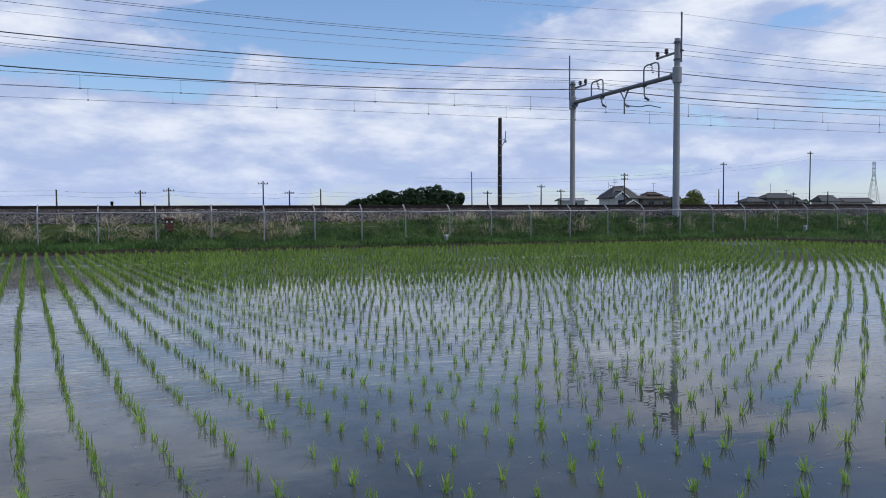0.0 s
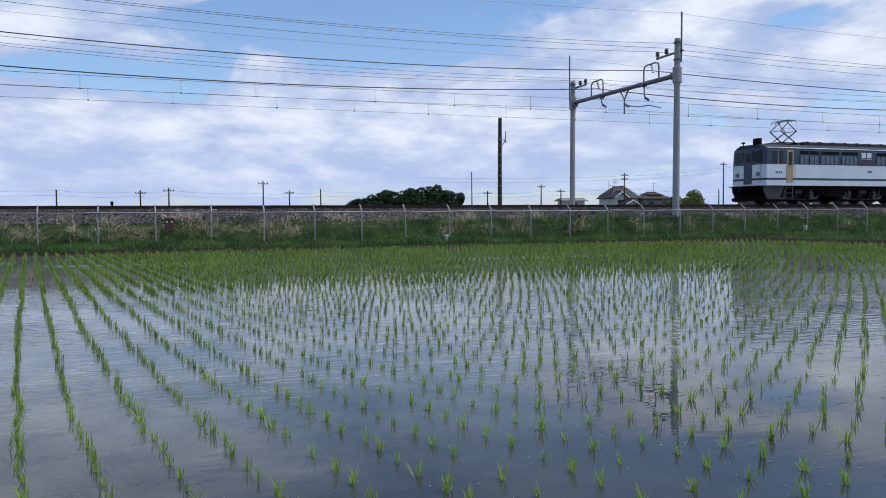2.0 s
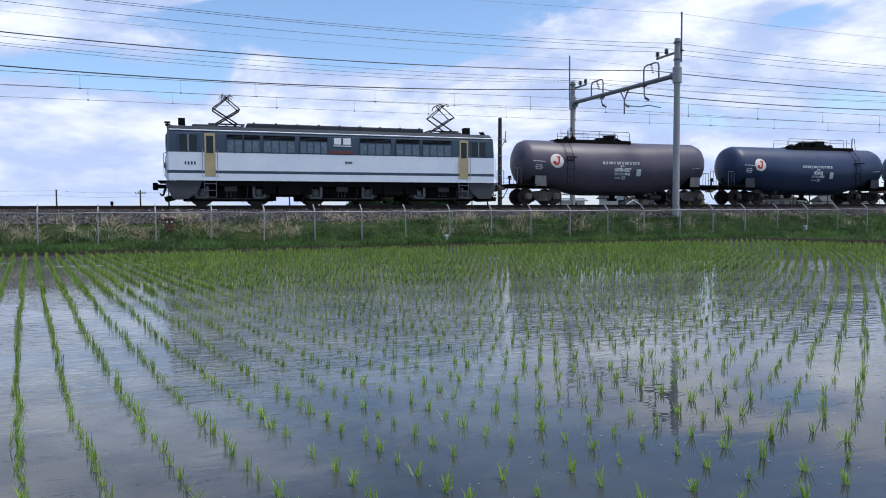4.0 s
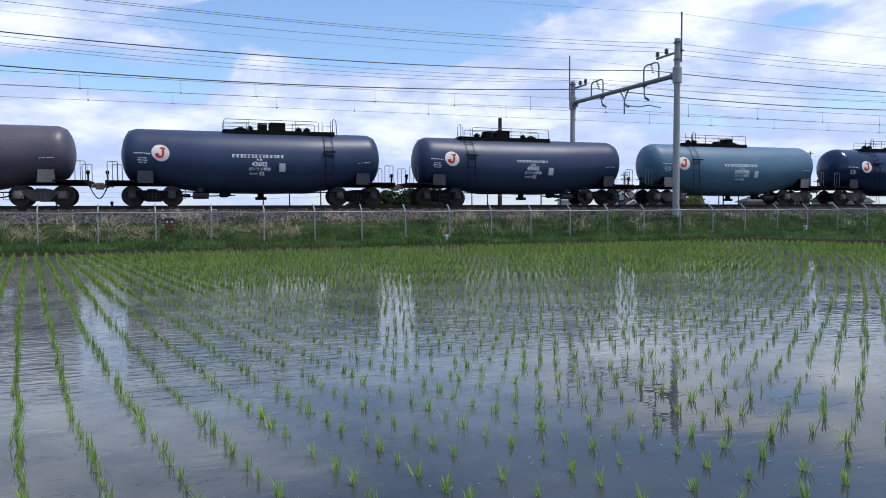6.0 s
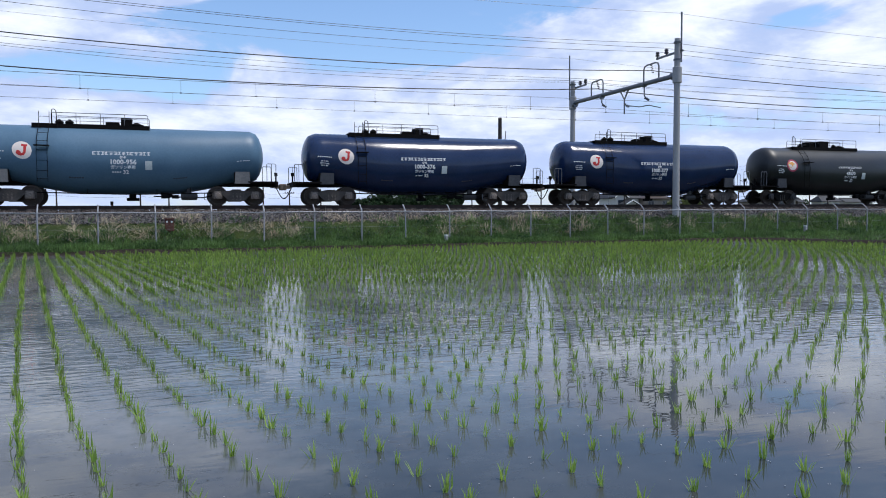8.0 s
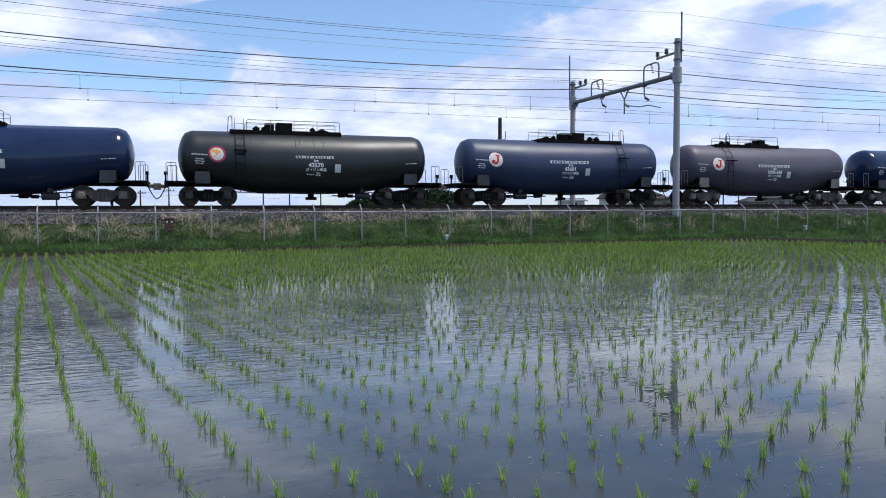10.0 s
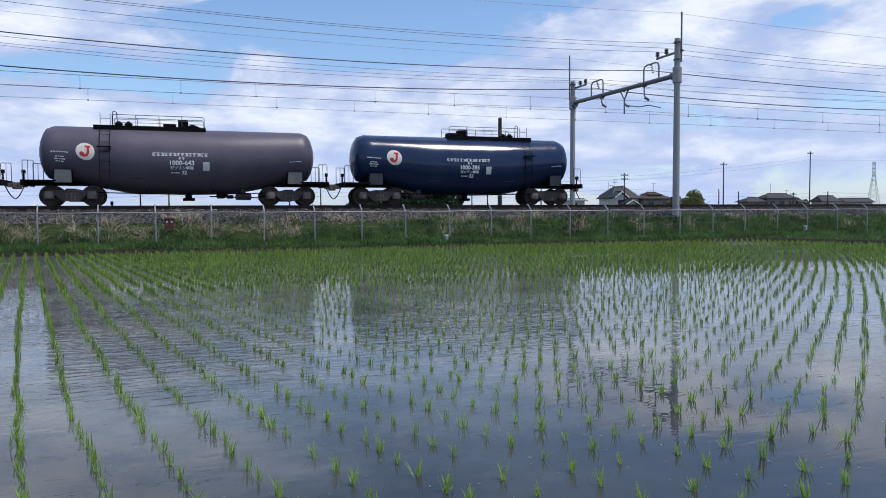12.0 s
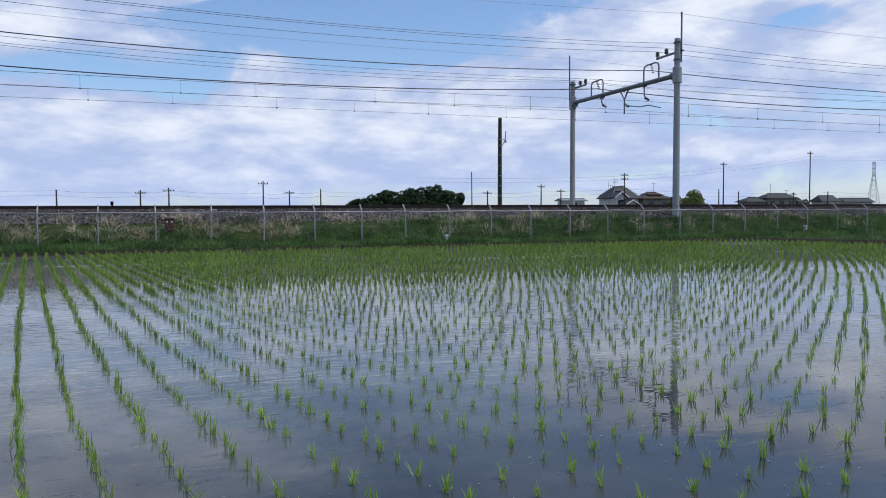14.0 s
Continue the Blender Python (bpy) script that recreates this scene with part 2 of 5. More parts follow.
def tube(bm, pts, r, n=6, r1=None):
    """A round bar through the points, r thick at the start and r1 at the end."""
    pts = [Vector(p) for p in pts]
    rings = []
    side = None
    for i, p in enumerate(pts):
        d = (pts[min(i + 1, len(pts) - 1)] - pts[max(i - 1, 0)]).normalized()
        if side is None or abs(side.dot(d)) > 0.95:
            side = d.orthogonal().normalized()
        u = (side - d * side.dot(d)).normalized()
        side = u
        v = d.cross(u)
        k = r if r1 is None else r + (r1 - r) * i / (len(pts) - 1)
        rings.append([bm.verts.new(p + (u * math.cos(2 * math.pi * j / n) + v * math.sin(2 * math.pi * j / n)) * k) for j in range(n)])
    for a, b in zip(rings, rings[1:]):
        for j in range(n):
            bm.faces.new((a[j], a[(j + 1) % n], b[(j + 1) % n], b[j]))
    bm.faces.new(rings[0][::-1])
    bm.faces.new(rings[-1])
    return bm


def lathe(bm, profile, origin, axis="x", n=24, cap=True):
    """Turns a profile of (along, radius) round an axis through origin."""
    o = Vector(origin)
    rings = []
    for a, r in profile:
        ring = []
        for j in range(n):
            c, s = r * math.cos(2 * math.pi * j / n), r * math.sin(2 * math.pi * j / n)
            ring.append(bm.verts.new(o + Vector({"x": (a, c, s), "y": (c, a, s), "z": (c, s, a)}[axis])))
        rings.append(ring)
    for a, b in zip(rings, rings[1:]):
        for j in range(n):
            bm.faces.new((a[j], a[(j + 1) % n], b[(j + 1) % n], b[j]))
    if cap:
        bm.faces.new(rings[0][::-1])
        bm.faces.new(rings[-1])
    return bm


def B():
    return bmesh.new()


# ---- ground, water, bank ----
def smooth_noise(x, y, s, seed=0.0):
    return noise.noise(Vector((x / s, y / s, seed)))


PROFILE = [(-4000, -0.02), (-40, -0.02), (-2.6, 0.0), (0.9, 0.02), (1.9, -0.10), (27.9, -0.12), (28.35, -0.02), (28.65, 0.14), (29.3, 0.10),
           (30.3, 0.13), (30.9, 0.30), (31.6, 0.72), (32.2, 1.04), (32.8, 1.24), (33.6, 1.43), (34.1, 1.50), (41.2, 1.52), (42.4, 1.3), (44.5, 0.6),
           (46.5, 0.05), (60, 0.0), (140, 0.0), (400, 0.0), (4000, 0.0)]


def ground_height(y):
    for (a, za), (b, zb) in zip(PROFILE, PROFILE[1:]):
        if a <= y <= b:
            return za + (zb - za) * (y - a) / (b - a)
    return 0.0


def build_ground():
    xs = [-4000, -400, -60, -30] + list(np.arange(-18, 66.1, 0.5)) + [80, 120, 400, 4000]
    ys = sorted({p[0] for p in PROFILE} | {round(v, 2) for v in np.arange(28.4, 34.2, 0.3)})
    verts, faces = [], []
    for y in ys:
        for x in xs:
            bank = 28.4 < y < 33.5 and -30 < x < 70
            verts.append((x, y, ground_height(y) + (0.07 * smooth_noise(x, y, 1.3) + 0.04 * smooth_noise(x, y, 0.4, 3) if bank else 0)))
    n = len(xs)
    mats = []
    for j in range(len(ys) - 1):
        mid = (ys[j] + ys[j + 1]) / 2
        for i in range(n - 1):
            faces.append((j * n + i, j * n + i + 1, (j + 1) * n + i + 1, (j + 1) * n + i))
            mats.append(2 if 32.3 < mid < 42.5 else 1 if 28.75 < mid < 32.3 else 0 if -3 < mid < 28.75 else 3)
    ob = mesh_object("ground", verts, faces, M["soil"], smooth=True)
    for k in ("verge", "gravel", "field"):
        ob.data.materials.append(M[k])
    ob.data.polygons.foreach_set("material_index", mats)
    tagged(ob, "level farmland with a grassy railway embankment and muddy paddy bed", "ground", kind="structure")


build_ground()
# the flooded paddy ends at the far bank, and on one side along a low earth bund
BUND = [(24.6, 28.9), (25.6, 27.2), (26.6, 24.6), (27.6, 21.6), (29.2, 17.0), (31.5, 10.0), (34.0, 2.0)]


def bund_x(y):
    pts = sorted((b, a) for a, b in BUND)
    if y <= pts[0][0]:
        return pts[0][1]
    for (ya, xa), (yb, xb) in zip(pts, pts[1:]):
        if ya <= y <= yb:
            return xa + (xb - xa) * (y - ya) / (yb - ya)
    return pts[-1][1]


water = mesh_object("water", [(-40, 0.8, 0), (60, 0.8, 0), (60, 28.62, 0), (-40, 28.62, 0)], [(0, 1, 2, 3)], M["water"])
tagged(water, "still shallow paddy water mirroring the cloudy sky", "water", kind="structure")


# ---- railway ----
def build_track(y, name, label):
    t = thing(name, label, "railway track", kind="structure")
    for s in (-1, 1):
        bm = B()
        yc = y + s * 0.5685
        box(bm, -230, 330, yc - 0.0325, yc + 0.0325, RAIL - 0.04, RAIL)
        box(bm, -230, 330, yc - 0.009, yc + 0.009, RAIL - 0.13, RAIL - 0.039)
        box(bm, -230, 330, yc - 0.064, yc + 0.064, RAIL - 0.153, RAIL - 0.129)
        part("rail", bm, M["rail"], t, "rust-brown steel rail")
    bm = B()
    box(bm, -0.12, 0.12, -1.0, 1.0, -0.17, 0, 0.02)
    me = None
    for i in range(int((X1 - X0) / 0.6)):
        at = (X0 + i * 0.6, y, RAIL - 0.155)
        if me is None:
            first = part("sleeper", bm, M["sleeper"], t)
            first.location, me = at, first.data
        else:
            o = new("sleeper", me)
            o.parent, o.location = t, at
    return t


build_track(TRACK, "track_near", "straight railway track of rusty rails on concrete sleepers in gravel")
build_track(TRACK_FAR, "track_far", "second railway track behind the first on the same ballast")


def build_ballast():
    """Loose crushed stones over the shoulder of the embankment."""
    rng = np.random.default_rng(5)
    n = 26000
    x = rng.uniform(X0, X1, n)
    y = np.where(rng.random(n) < 0.8, rng.uniform(32.1, 34.6, n), rng.uniform(34.6, 36.6, n))
    z = np.array([max(ground_height(v), min(1.56, ground_height(v) + 0.05)) for v in y])
    size = rng.uniform(0.028, 0.062, n)
    base = np.array([(1, 0, 0), (-1, 0, 0), (0, 1, 0), (0, -1, 0), (0, 0, 1), (0, 0, -1)], float)
    tri = np.array([(0, 2, 4), (2, 1, 4), (1, 3, 4), (3, 0, 4), (2, 0, 5), (1, 2, 5), (3, 1, 5), (0, 3, 5)])
    v = base[None] * (size[:, None, None] * rng.uniform(0.6, 1.3, (n, 6, 1))) + rng.normal(0, 0.25, (n, 6, 3)) * size[:, None, None]
    a = rng.uniform(0, 6.28, n)
    c, s = np.cos(a)[:, None], np.sin(a)[:, None]
    v = np.stack([v[..., 0] * c - v[..., 1] * s, v[..., 0] * s + v[..., 1] * c, v[..., 2]], -1)
    v += np.stack([x, y, z + size * 0.4], 1)[:, None]
    f = (tri[None] + 6 * np.arange(n)[:, None, None]).reshape(-1, 3)
    ob = mesh_object("ballast", v.reshape(-1, 3), f.tolist(), M["stone"])
    ob.data.materials.append(M["stone_rusty"])
    rusty = (y + rng.normal(0, 0.25, n) > 33.75) | (rng.random(n) < 0.12)
    ob.data.polygons.foreach_set("material_index", np.repeat(rusty, 8).astype(int))
    tagged(ob, "grey-brown crushed stone ballast heaped under the rails", "ballast", kind="stuff")


build_ballast()


# ---- train ----
PAINT = {
    "navy": material("navy_tank_paint", (0.018, 0.031, 0.070), 0.42, col2=(0.027, 0.044, 0.096), scale=0.9, fine=14, bump=0.05, spec=0.4),
    "teal": material("faded_teal_tank_paint", (0.056, 0.120, 0.182), 0.46, col2=(0.084, 0.158, 0.228), scale=0.9, fine=14, bump=0.05, spec=0.4),
    "blue": material("deep_blue_tank_paint", (0.007, 0.018, 0.052), 0.15, col2=(0.014, 0.030, 0.080), scale=0.9, fine=14, bump=0.03, spec=0.4),
    "brown": material("purple_brown_tank_paint", (0.066, 0.056, 0.078), 0.44, col2=(0.104, 0.088, 0.114), scale=0.9, fine=14, bump=0.06, spec=0.4),
    "black": material("black_tank_paint", (0.006, 0.008, 0.009), 0.4, col2=(0.016, 0.018, 0.019), scale=0.9, fine=14, bump=0.05),
    "loco_grey": material("blue_grey_loco_paint", (0.022, 0.042, 0.068), 0.42, col2=(0.034, 0.058, 0.088), scale=1.2, fine=18, bump=0.04),
    "loco_white": material("pale_loco_paint", (0.64, 0.68, 0.74), 0.42, col2=(0.76, 0.79, 0.84), scale=1.1, fine=14, bump=0.04),
    "roof": material("sooty_roof", (0.012, 0.017, 0.023), 0.75, col2=(0.03, 0.038, 0.047), scale=2, fine=20, bump=0.2),
    "door": material("tan_door_paint", (0.42, 0.32, 0.17), 0.5, var=0.15),
    "glass": material("dark_glass", (0.010, 0.014, 0.018), 0.08, var=0.1, bump=0, spec=0.3),
    "saddle": material("dusty_dark_grey", (0.028, 0.032, 0.040), 0.8, col2=(0.060, 0.064, 0.072), scale=3, fine=20, spec=0.2),
    "saddle_pale": material("dusty_pale_grey", (0.10, 0.105, 0.11), 0.85, col2=(0.19, 0.185, 0.18), scale=3, fine=20, spec=0.2),
    "pane": material("dusty_window", (0.07, 0.10, 0.135), 0.25, col2=(0.12, 0.16, 0.2), scale=6, fine=30, bump=0),
    "plate": material("dull_red_plate", (0.13, 0.03, 0.034), 0.6, var=0.2, bump=0),
    "skirt": material("grey_skirt", (0.03, 0.035, 0.04), 0.75, col2=(0.065, 0.068, 0.072), scale=3, fine=20),
}
M["skirt"] = PAINT["skirt"]
WHEELSETS = []


def text_vertices(body, size):
    cu = bpy.data.curves.new("lettering", "FONT")
    cu.body, cu.size, cu.align_x, cu.align_y, cu.resolution_u = body, size, "CENTER", "CENTER", 2
    cu.offset = 0.006 * size / 0.2
    ob = new("lettering", cu)
    me = bpy.data.meshes.new_from_object(ob.evaluated_get(bpy.context.evaluated_depsgraph_get()))
    v = [tuple(p.co) for p in me.vertices]
    f = [tuple(p.vertices) for p in me.polygons]
    bpy.data.objects.remove(ob)
    bpy.data.meshes.remove(me)
    bpy.data.curves.remove(cu)
    return v, f


def wheelset(parent, x, r, gauge=0.5685):
    """Two wheels on an axle, with bolt heads round the hubs; it turns as the train rolls."""
    ws = new("wheelset")
    ws.parent = parent
    ws.location = (x, 0, r)
    for s in (-1, 1):
        bm = B()
        lathe(bm, [(s * 0.07, 0.10), (s * 0.08, 0.16), (s * 0.045, 0.2), (s * 0.045, r - 0.08), (s * 0.07, r - 0.06), (s * 0.07, r), (-s * 0.05, r + 0.002), (-s * 0.06, r + 0.03), (-s * 0.07, 0.1)],
              (0, s * gauge, 0), "y", 28)
        for k in range(6):
            a = k * math.pi / 3
            box(bm, 0.13 * math.cos(a) - 0.02, 0.13 * math.cos(a) + 0.02, s * (gauge + 0.06), s * (gauge + 0.1), 0.13 * math.sin(a) - 0.02, 0.13 * math.sin(a) + 0.02)
        part("wheel", bm, M["wheel"], ws, angle=35)
    bm = B()
    tube(bm, [(0, -0.95, 0), (0, 0.95, 0)], 0.07, 10)
    part("axle", bm, M["wheel"], ws, angle=35)
    WHEELSETS.append((ws, x, r))
    return ws


def side_frame(bm, y, s, base, r, light=True):
    """Cast bogie frame between two axle boxes, with its spring nest."""
    h = base / 2
    y0, y1 = sorted((y, y + s * 0.14))
    prof = [(-h - 0.24, r - 0.10), (-h - 0.24, r + 0.13), (-h - 0.1, r + 0.2), (-h + 0.2, r + 0.2), (-0.42, r + 0.24), (0.42, r + 0.24), (h - 0.2, r + 0.2), (h + 0.1, r + 0.2),
            (h + 0.24, r + 0.13), (h + 0.24, r - 0.10), (h + 0.1, r - 0.1), (h + 0.1, r + 0.02), (h - 0.22, r + 0.03), (0.42, r - 0.16), (0.3, r - 0.24), (-0.3, r - 0.24), (-0.42, r - 0.16), (-h + 0.22, r + 0.03),
            (-h - 0.1, r + 0.02), (-h - 0.1, r - 0.1)]
    a = [bm.verts.new((px, y0, pz)) for px, pz in prof]
    b = [bm.verts.new((px, y1, pz)) for px, pz in prof]
    bm.faces.new(a)
    bm.faces.new(b[::-1])
    for i in range(len(a)):
        j = (i + 1) % len(a)
        bm.faces.new((a[i], b[i], b[j], a[j]))


def bogie(parent, x, base=1.65, r=0.43, mat="black", box_mat="rusty"):
    bg = new("bogie")
    bg.parent = parent
    bg.location = (x, 0, 0)
    for s in (-1, 1):
        bm = B()
        side_frame(bm, s * 0.80, s, base, r)
        sf = part("side_frame", bm, M[mat], bg)
        for h in (-base / 2, base / 2):
            bm = B()
            lathe(bm, [(0, 0.15), (s * 0.10, 0.15), (s * 0.13, 0.12), (s * 0.13, 0.05), (s * 0.16, 0.045)], (h, s * 0.90, r), "y", 14)
            box(bm, h - 0.19, h + 0.19, *sorted((s * 0.84, s * 0.945)), r - 0.14, r + 0.12, 0.03)
            box(bm, h - 0.15, h + 0.15, *sorted((s * 0.86, s * 0.96)), r + 0.05, r + 0.2, 0.02)
            part("axle_box", bm, M[box_mat], bg, angle=35)
        bm = B()
        for k in (-0.16, 0, 0.16):
            pts = [(k + 0.05 * math.cos(q * 0.9), s * 0.9 + 0.05 * math.sin(q * 0.9), r - 0.2 + 0.3 * q / 34) for q in range(35)]
            tube(bm, pts, 0.013, 4)
        part("spring", bm, M[box_mat], bg)
    bm = B()
    box(bm, -0.2, 0.2, -0.9, 0.9, r + 0.06, r + 0.3, 0.03)
    part("bolster", bm, M[mat], bg)
    return bg


def tank_shape(x, spec):
    """Radius and centre height of the tank at x: level along the top, deeper towards the middle."""
    half, r0, r1, top = spec["half"], spec["r_end"], spec["r_mid"], spec["top"]
    k = min(1.0, max(0.0, (half - 0.9 - abs(x)) / spec["taper"]))
    r = r0 + (r1 - r0) * k
    return r, top - r


SPEC = {"old": dict(half=5.88, r_end=1.21, r_mid=1.44, taper=2.7, top=3.44, base=1.65, plat=(-1.55, 3.6), ladder=3.2),
        "new": dict(half=5.88, r_end=1.19, r_mid=1.475, taper=2.9, top=3.46, base=1.65, plat=(-3.68, 0.95), ladder=-3.2)}


def on_tank(spec, x, phi, lift=0.004):
    r, zc = tank_shape(x, spec)
    return (x, -(r + lift) * math.cos(phi), zc + (r + lift) * math.sin(phi))


def draped(name, v, f, spec, x, phi, mat, parent, label="", lift=0.005):
    r = tank_shape(x, spec)[0]
    ob = mesh_object(name, [on_tank(spec, x + px, phi + py / r, lift) for px, py, *_ in v], f, mat, parent, label=label)
    return tagged(ob, kind="stuff" if name == "small_bars" else "")


def patch(w, h, nx=6, ny=4, shape=None):
    v = [((i / nx - 0.5) * w, (j / ny - 0.5) * h) for j in range(ny + 1) for i in range(nx + 1)]
    return v, [(j * (nx + 1) + i, j * (nx + 1) + i + 1, (j + 1) * (nx + 1) + i + 1, (j + 1) * (nx + 1) + i) for j in range(ny) for i in range(nx)]


def disc(r, rings=4, n=28, r_in=0.0):
    v, f = [], []
    for i in range(rings + 1):
        q = r_in + (r - r_in) * i / rings
        v += [(q * math.cos(2 * math.pi * j / n), q * math.sin(2 * math.pi * j / n)) for j in range(n)]
    for i in range(rings):
        for j in range(n):
            f.append((i * n + j, i * n + (j + 1) % n, (i + 1) * n + (j + 1) % n, (i + 1) * n + j))
    return v, f


def bars(widths, h, gap, total=None):
    """A row of little bars for writing that stays unread."""
    v, f = [], []
    x = -(sum(widths) + gap * (len(widths) - 1)) / 2
    for w in widths:
        k = len(v)
        v += [(x, -h / 2), (x + w, -h / 2), (x + w, h / 2), (x, h / 2)]
        f.append((k, k + 1, k + 2, k + 3))
        x += w + gap
    return v, f


def tank_wagon(kind, paint, number, flip, emblem, label, streaks=False):
    sp = dict(SPEC[kind])
    sgn = -1 if flip else 1
    w = thing("tank_wagon", label, "tank wagon", "tank wagons of the train")
    half, top = sp["half"], sp["top"]
    # tank barrel with dished ends
    bm = B()
    n, rings = 40, []
    xs = [(-half, 0.0)]
    for k in (0.04, 0.15, 0.32, 0.52, 0.72, 0.9):
        xs.append((-half + 0.55 * (1 - math.sqrt(max(0, 1 - k * k))) ** 0.9, k))
    xs += [(-half + 0.55, 0.975), (-half + 0.66, 1.0)] + [(v, 1.0) for v in np.linspace(-half + 0.9, 0, 14)]
    xs += [(-a, b) for a, b in xs[:-1][::-1]]
    for x, k in xs:
        r, zc = tank_shape(x, sp)
        if k == 0:
            rings.append([bm.verts.new((x, 0, zc))])
        else:
            rings.append([bm.verts.new((x, r * k * math.cos(2 * math.pi * j / n), zc + r * k * math.sin(2 * math.pi * j / n))) for j in range(n)])
    for a, b in zip(rings, rings[1:]):
        for j in range(n):
            if len(a) == 1:
                bm.faces.new((a[0], b[(j + 1) % n], b[j]))
            elif len(b) == 1:
                bm.faces.new((a[j], a[(j + 1) % n], b[0]))
            else:
                bm.faces.new((a[j], a[(j + 1) % n], b[(j + 1) % n], b[j]))
    tank = part("tank", bm, PAINT[paint], w, angle=50)
    # draft frames at the ends, end beams, couplers, hoses
    for s in (-1, 1):
        bm = B()
        x0, x1 = sorted((s * 3.2, s * 6.45))
        box(bm, x0, x1, -0.42, 0.42, 0.88, 1.06, 0.015)
        x0, x1 = sorted((s * 5.1, s * 6.4))
        box(bm, x0, x1, -1.18, 1.18, 1.02, 1.09)
        x0, x1 = sorted((s * 6.32, s * 6.45))
        box(bm, x0, x1, -1.2, 1.2, 0.86, 1.09, 0.015)
        part("end_frame", bm, M["black"], w)
        for y in (-1, 1):
            bm = B()
            xa = s * 4.85
            z0, z1 = 0.98, 1.52
            v0 = [(xa - 0.34, z0), (xa + 0.34, z0), (xa + 0.32, z1), (xa - 0.30, z1)]
            a = [bm.verts.new((px, y * 1.13, pz)) for px, pz in v0]
            b = [bm.verts.new((px, y * 1.17, pz)) for px, pz in v0]
            bm.faces.new(a)
            bm.faces.new(b[::-1])
            for i in range(4):
                bm.faces.new((a[i], b[i], b[(i + 1) % 4], a[(i + 1) % 4]))
            part("saddle_plate", bm, PAINT["saddle_pale" if paint in ("teal", "brown") and kind == "new" else "saddle"], w)
        bm = B()
        x0, x1 = sorted((s * 4.5, s * 5.2))
        box(bm, x0, x1, -1.1, 1.1, 1.04, 1.5)
        part("saddle", bm, M["black"], w)
        bm = B()
        x0, x1 = sorted((s * 6.4, s * 6.70))
        box(bm, x0, x1, -0.09, 0.09, 0.80, 0.96, 0.02)
        x0, x1 = sorted((s * 6.62, s * 6.80))
        box(bm, x0, x1, -0.17, 0.17, 0.72, 1.02, 0.04)
        part("coupler", bm, M["rusty"], w)
        bm = B()
        tube(bm, [(s * (6.42 + 0.36 * k / 8), -0.45 + 0.05 * k / 8, 0.85 - 0.55 * math.sin(k / 8 * 1.45)) for k in range(9)], 0.025, 6)
        part("brake_hose", bm, M["black"], w)
        # end handrails and brake stand
        for y in (-1.1, 1.1):
            bm = B()
            tube(bm, [(s * 6.36, y, 1.05), (s * 6.36, y, 1.86), (s * 6.33, y, 1.9), (s * 5.98, y, 1.9), (s * 5.95, y, 1.86), (s * 5.95, y, 1.05)], 0.017, 5)
            tube(bm, [(s * 6.16, y, 1.05), (s * 6.16, y, 1.9)], 0.013, 5)
            part("end_handrail", bm, M["steel"], w)
        bm = B()
        tube(bm, [(s * 6.4, -0.62, 1.0), (s * 6.4, -0.66, 1.52)], 0.04, 6)
        box(bm, s * 6.4 - 0.07, s * 6.4 + 0.07, -0.74, -0.6, 1.36, 1.52, 0.02)
        tube(bm, [(s * 6.4, -0.9, 1.3), (s * 6.4, -0.3, 1.42)], 0.018, 5)
        part("brake_stand", bm, M["black"], w)
        bogie(w, s * 4.6, sp["base"], 0.43, "black" if kind == "old" else "bogie_brown", "saddle_grey" if kind == "old" else "rusty")
        for k in (-1, 1):
            wheelset(w, s * 4.6 + k * sp["base"] / 2, 0.43)
    # top walkway with rails, manhole and valves
    p0, p1 = sorted((sgn * sp["plat"][0], sgn * sp["plat"][1]))
    bm = B()
    box(bm, p0, p1, -0.62, 0.62, top - 0.02, top + 0.03, 0.01)
    box(bm, p0, p1, -0.65, -0.6, top - 0.14, top + 0.05)
    box(bm, p0, p1, 0.6, 0.65, top - 0.14, top + 0.05)
    for k in np.linspace(p0 + 0.3, p1 - 0.3, 4):
        box(bm, k - 0.03, k + 0.03, -0.62, 0.62, top - 0.2, top - 0.02)
    part("walkway", bm, M["black"], w)
    mid = (p0 + p1) / 2
    for y in (-0.6, 0.6):
        bm = B()
        at_low_end = (sgn > 0) == (kind == "new")   # the rail stops short of the ladder
        e0, e1 = (p0 + 0.75, p1 - 0.06) if at_low_end else (p0 + 0.06, p1 - 0.75)
        tube(bm, [(e0, y, top), (e0, y, top + 0.46), (e0 + 0.06, y, top + 0.52), (e1 - 0.06, y, top + 0.52), (e1, y, top + 0.46), (e1, y, top)], 0.016, 5)
        tube(bm, [(e0, y, top + 0.32), (e1, y, top + 0.32)], 0.011, 5)
        for k in np.linspace(e0, e1, 5)[1:-1]:
            tube(bm, [(k, y, top), (k, y, top + 0.52)], 0.013, 5)
        part("walkway_rail", bm, M["steel"], w)
    bm = B()
    hx = sgn * (0.55 if kind == "old" else -0.55)
    hx = mid + (hx if kind == "old" else sgn * 1.35)
    if kind == "old":
        box(bm, mid - 0.1 - 0.36, mid - 0.1 + 0.36, -0.62, 0.1, top - 0.2, top + 0.42, 0.02)
        box(bm, mid - 0.95, mid - 0.55, -0.3, 0.3, top, top + 0.42, 0.03)
    else:
        box(bm, hx - 0.22, hx + 0.22, -0.3, 0.3, top, top + 0.4, 0.02)
        box(bm, hx - 0.85, hx - 0.30, -0.2, 0.2, top, top + 0.22, 0.02)
    part("hatch_box", bm, M["black"], w)
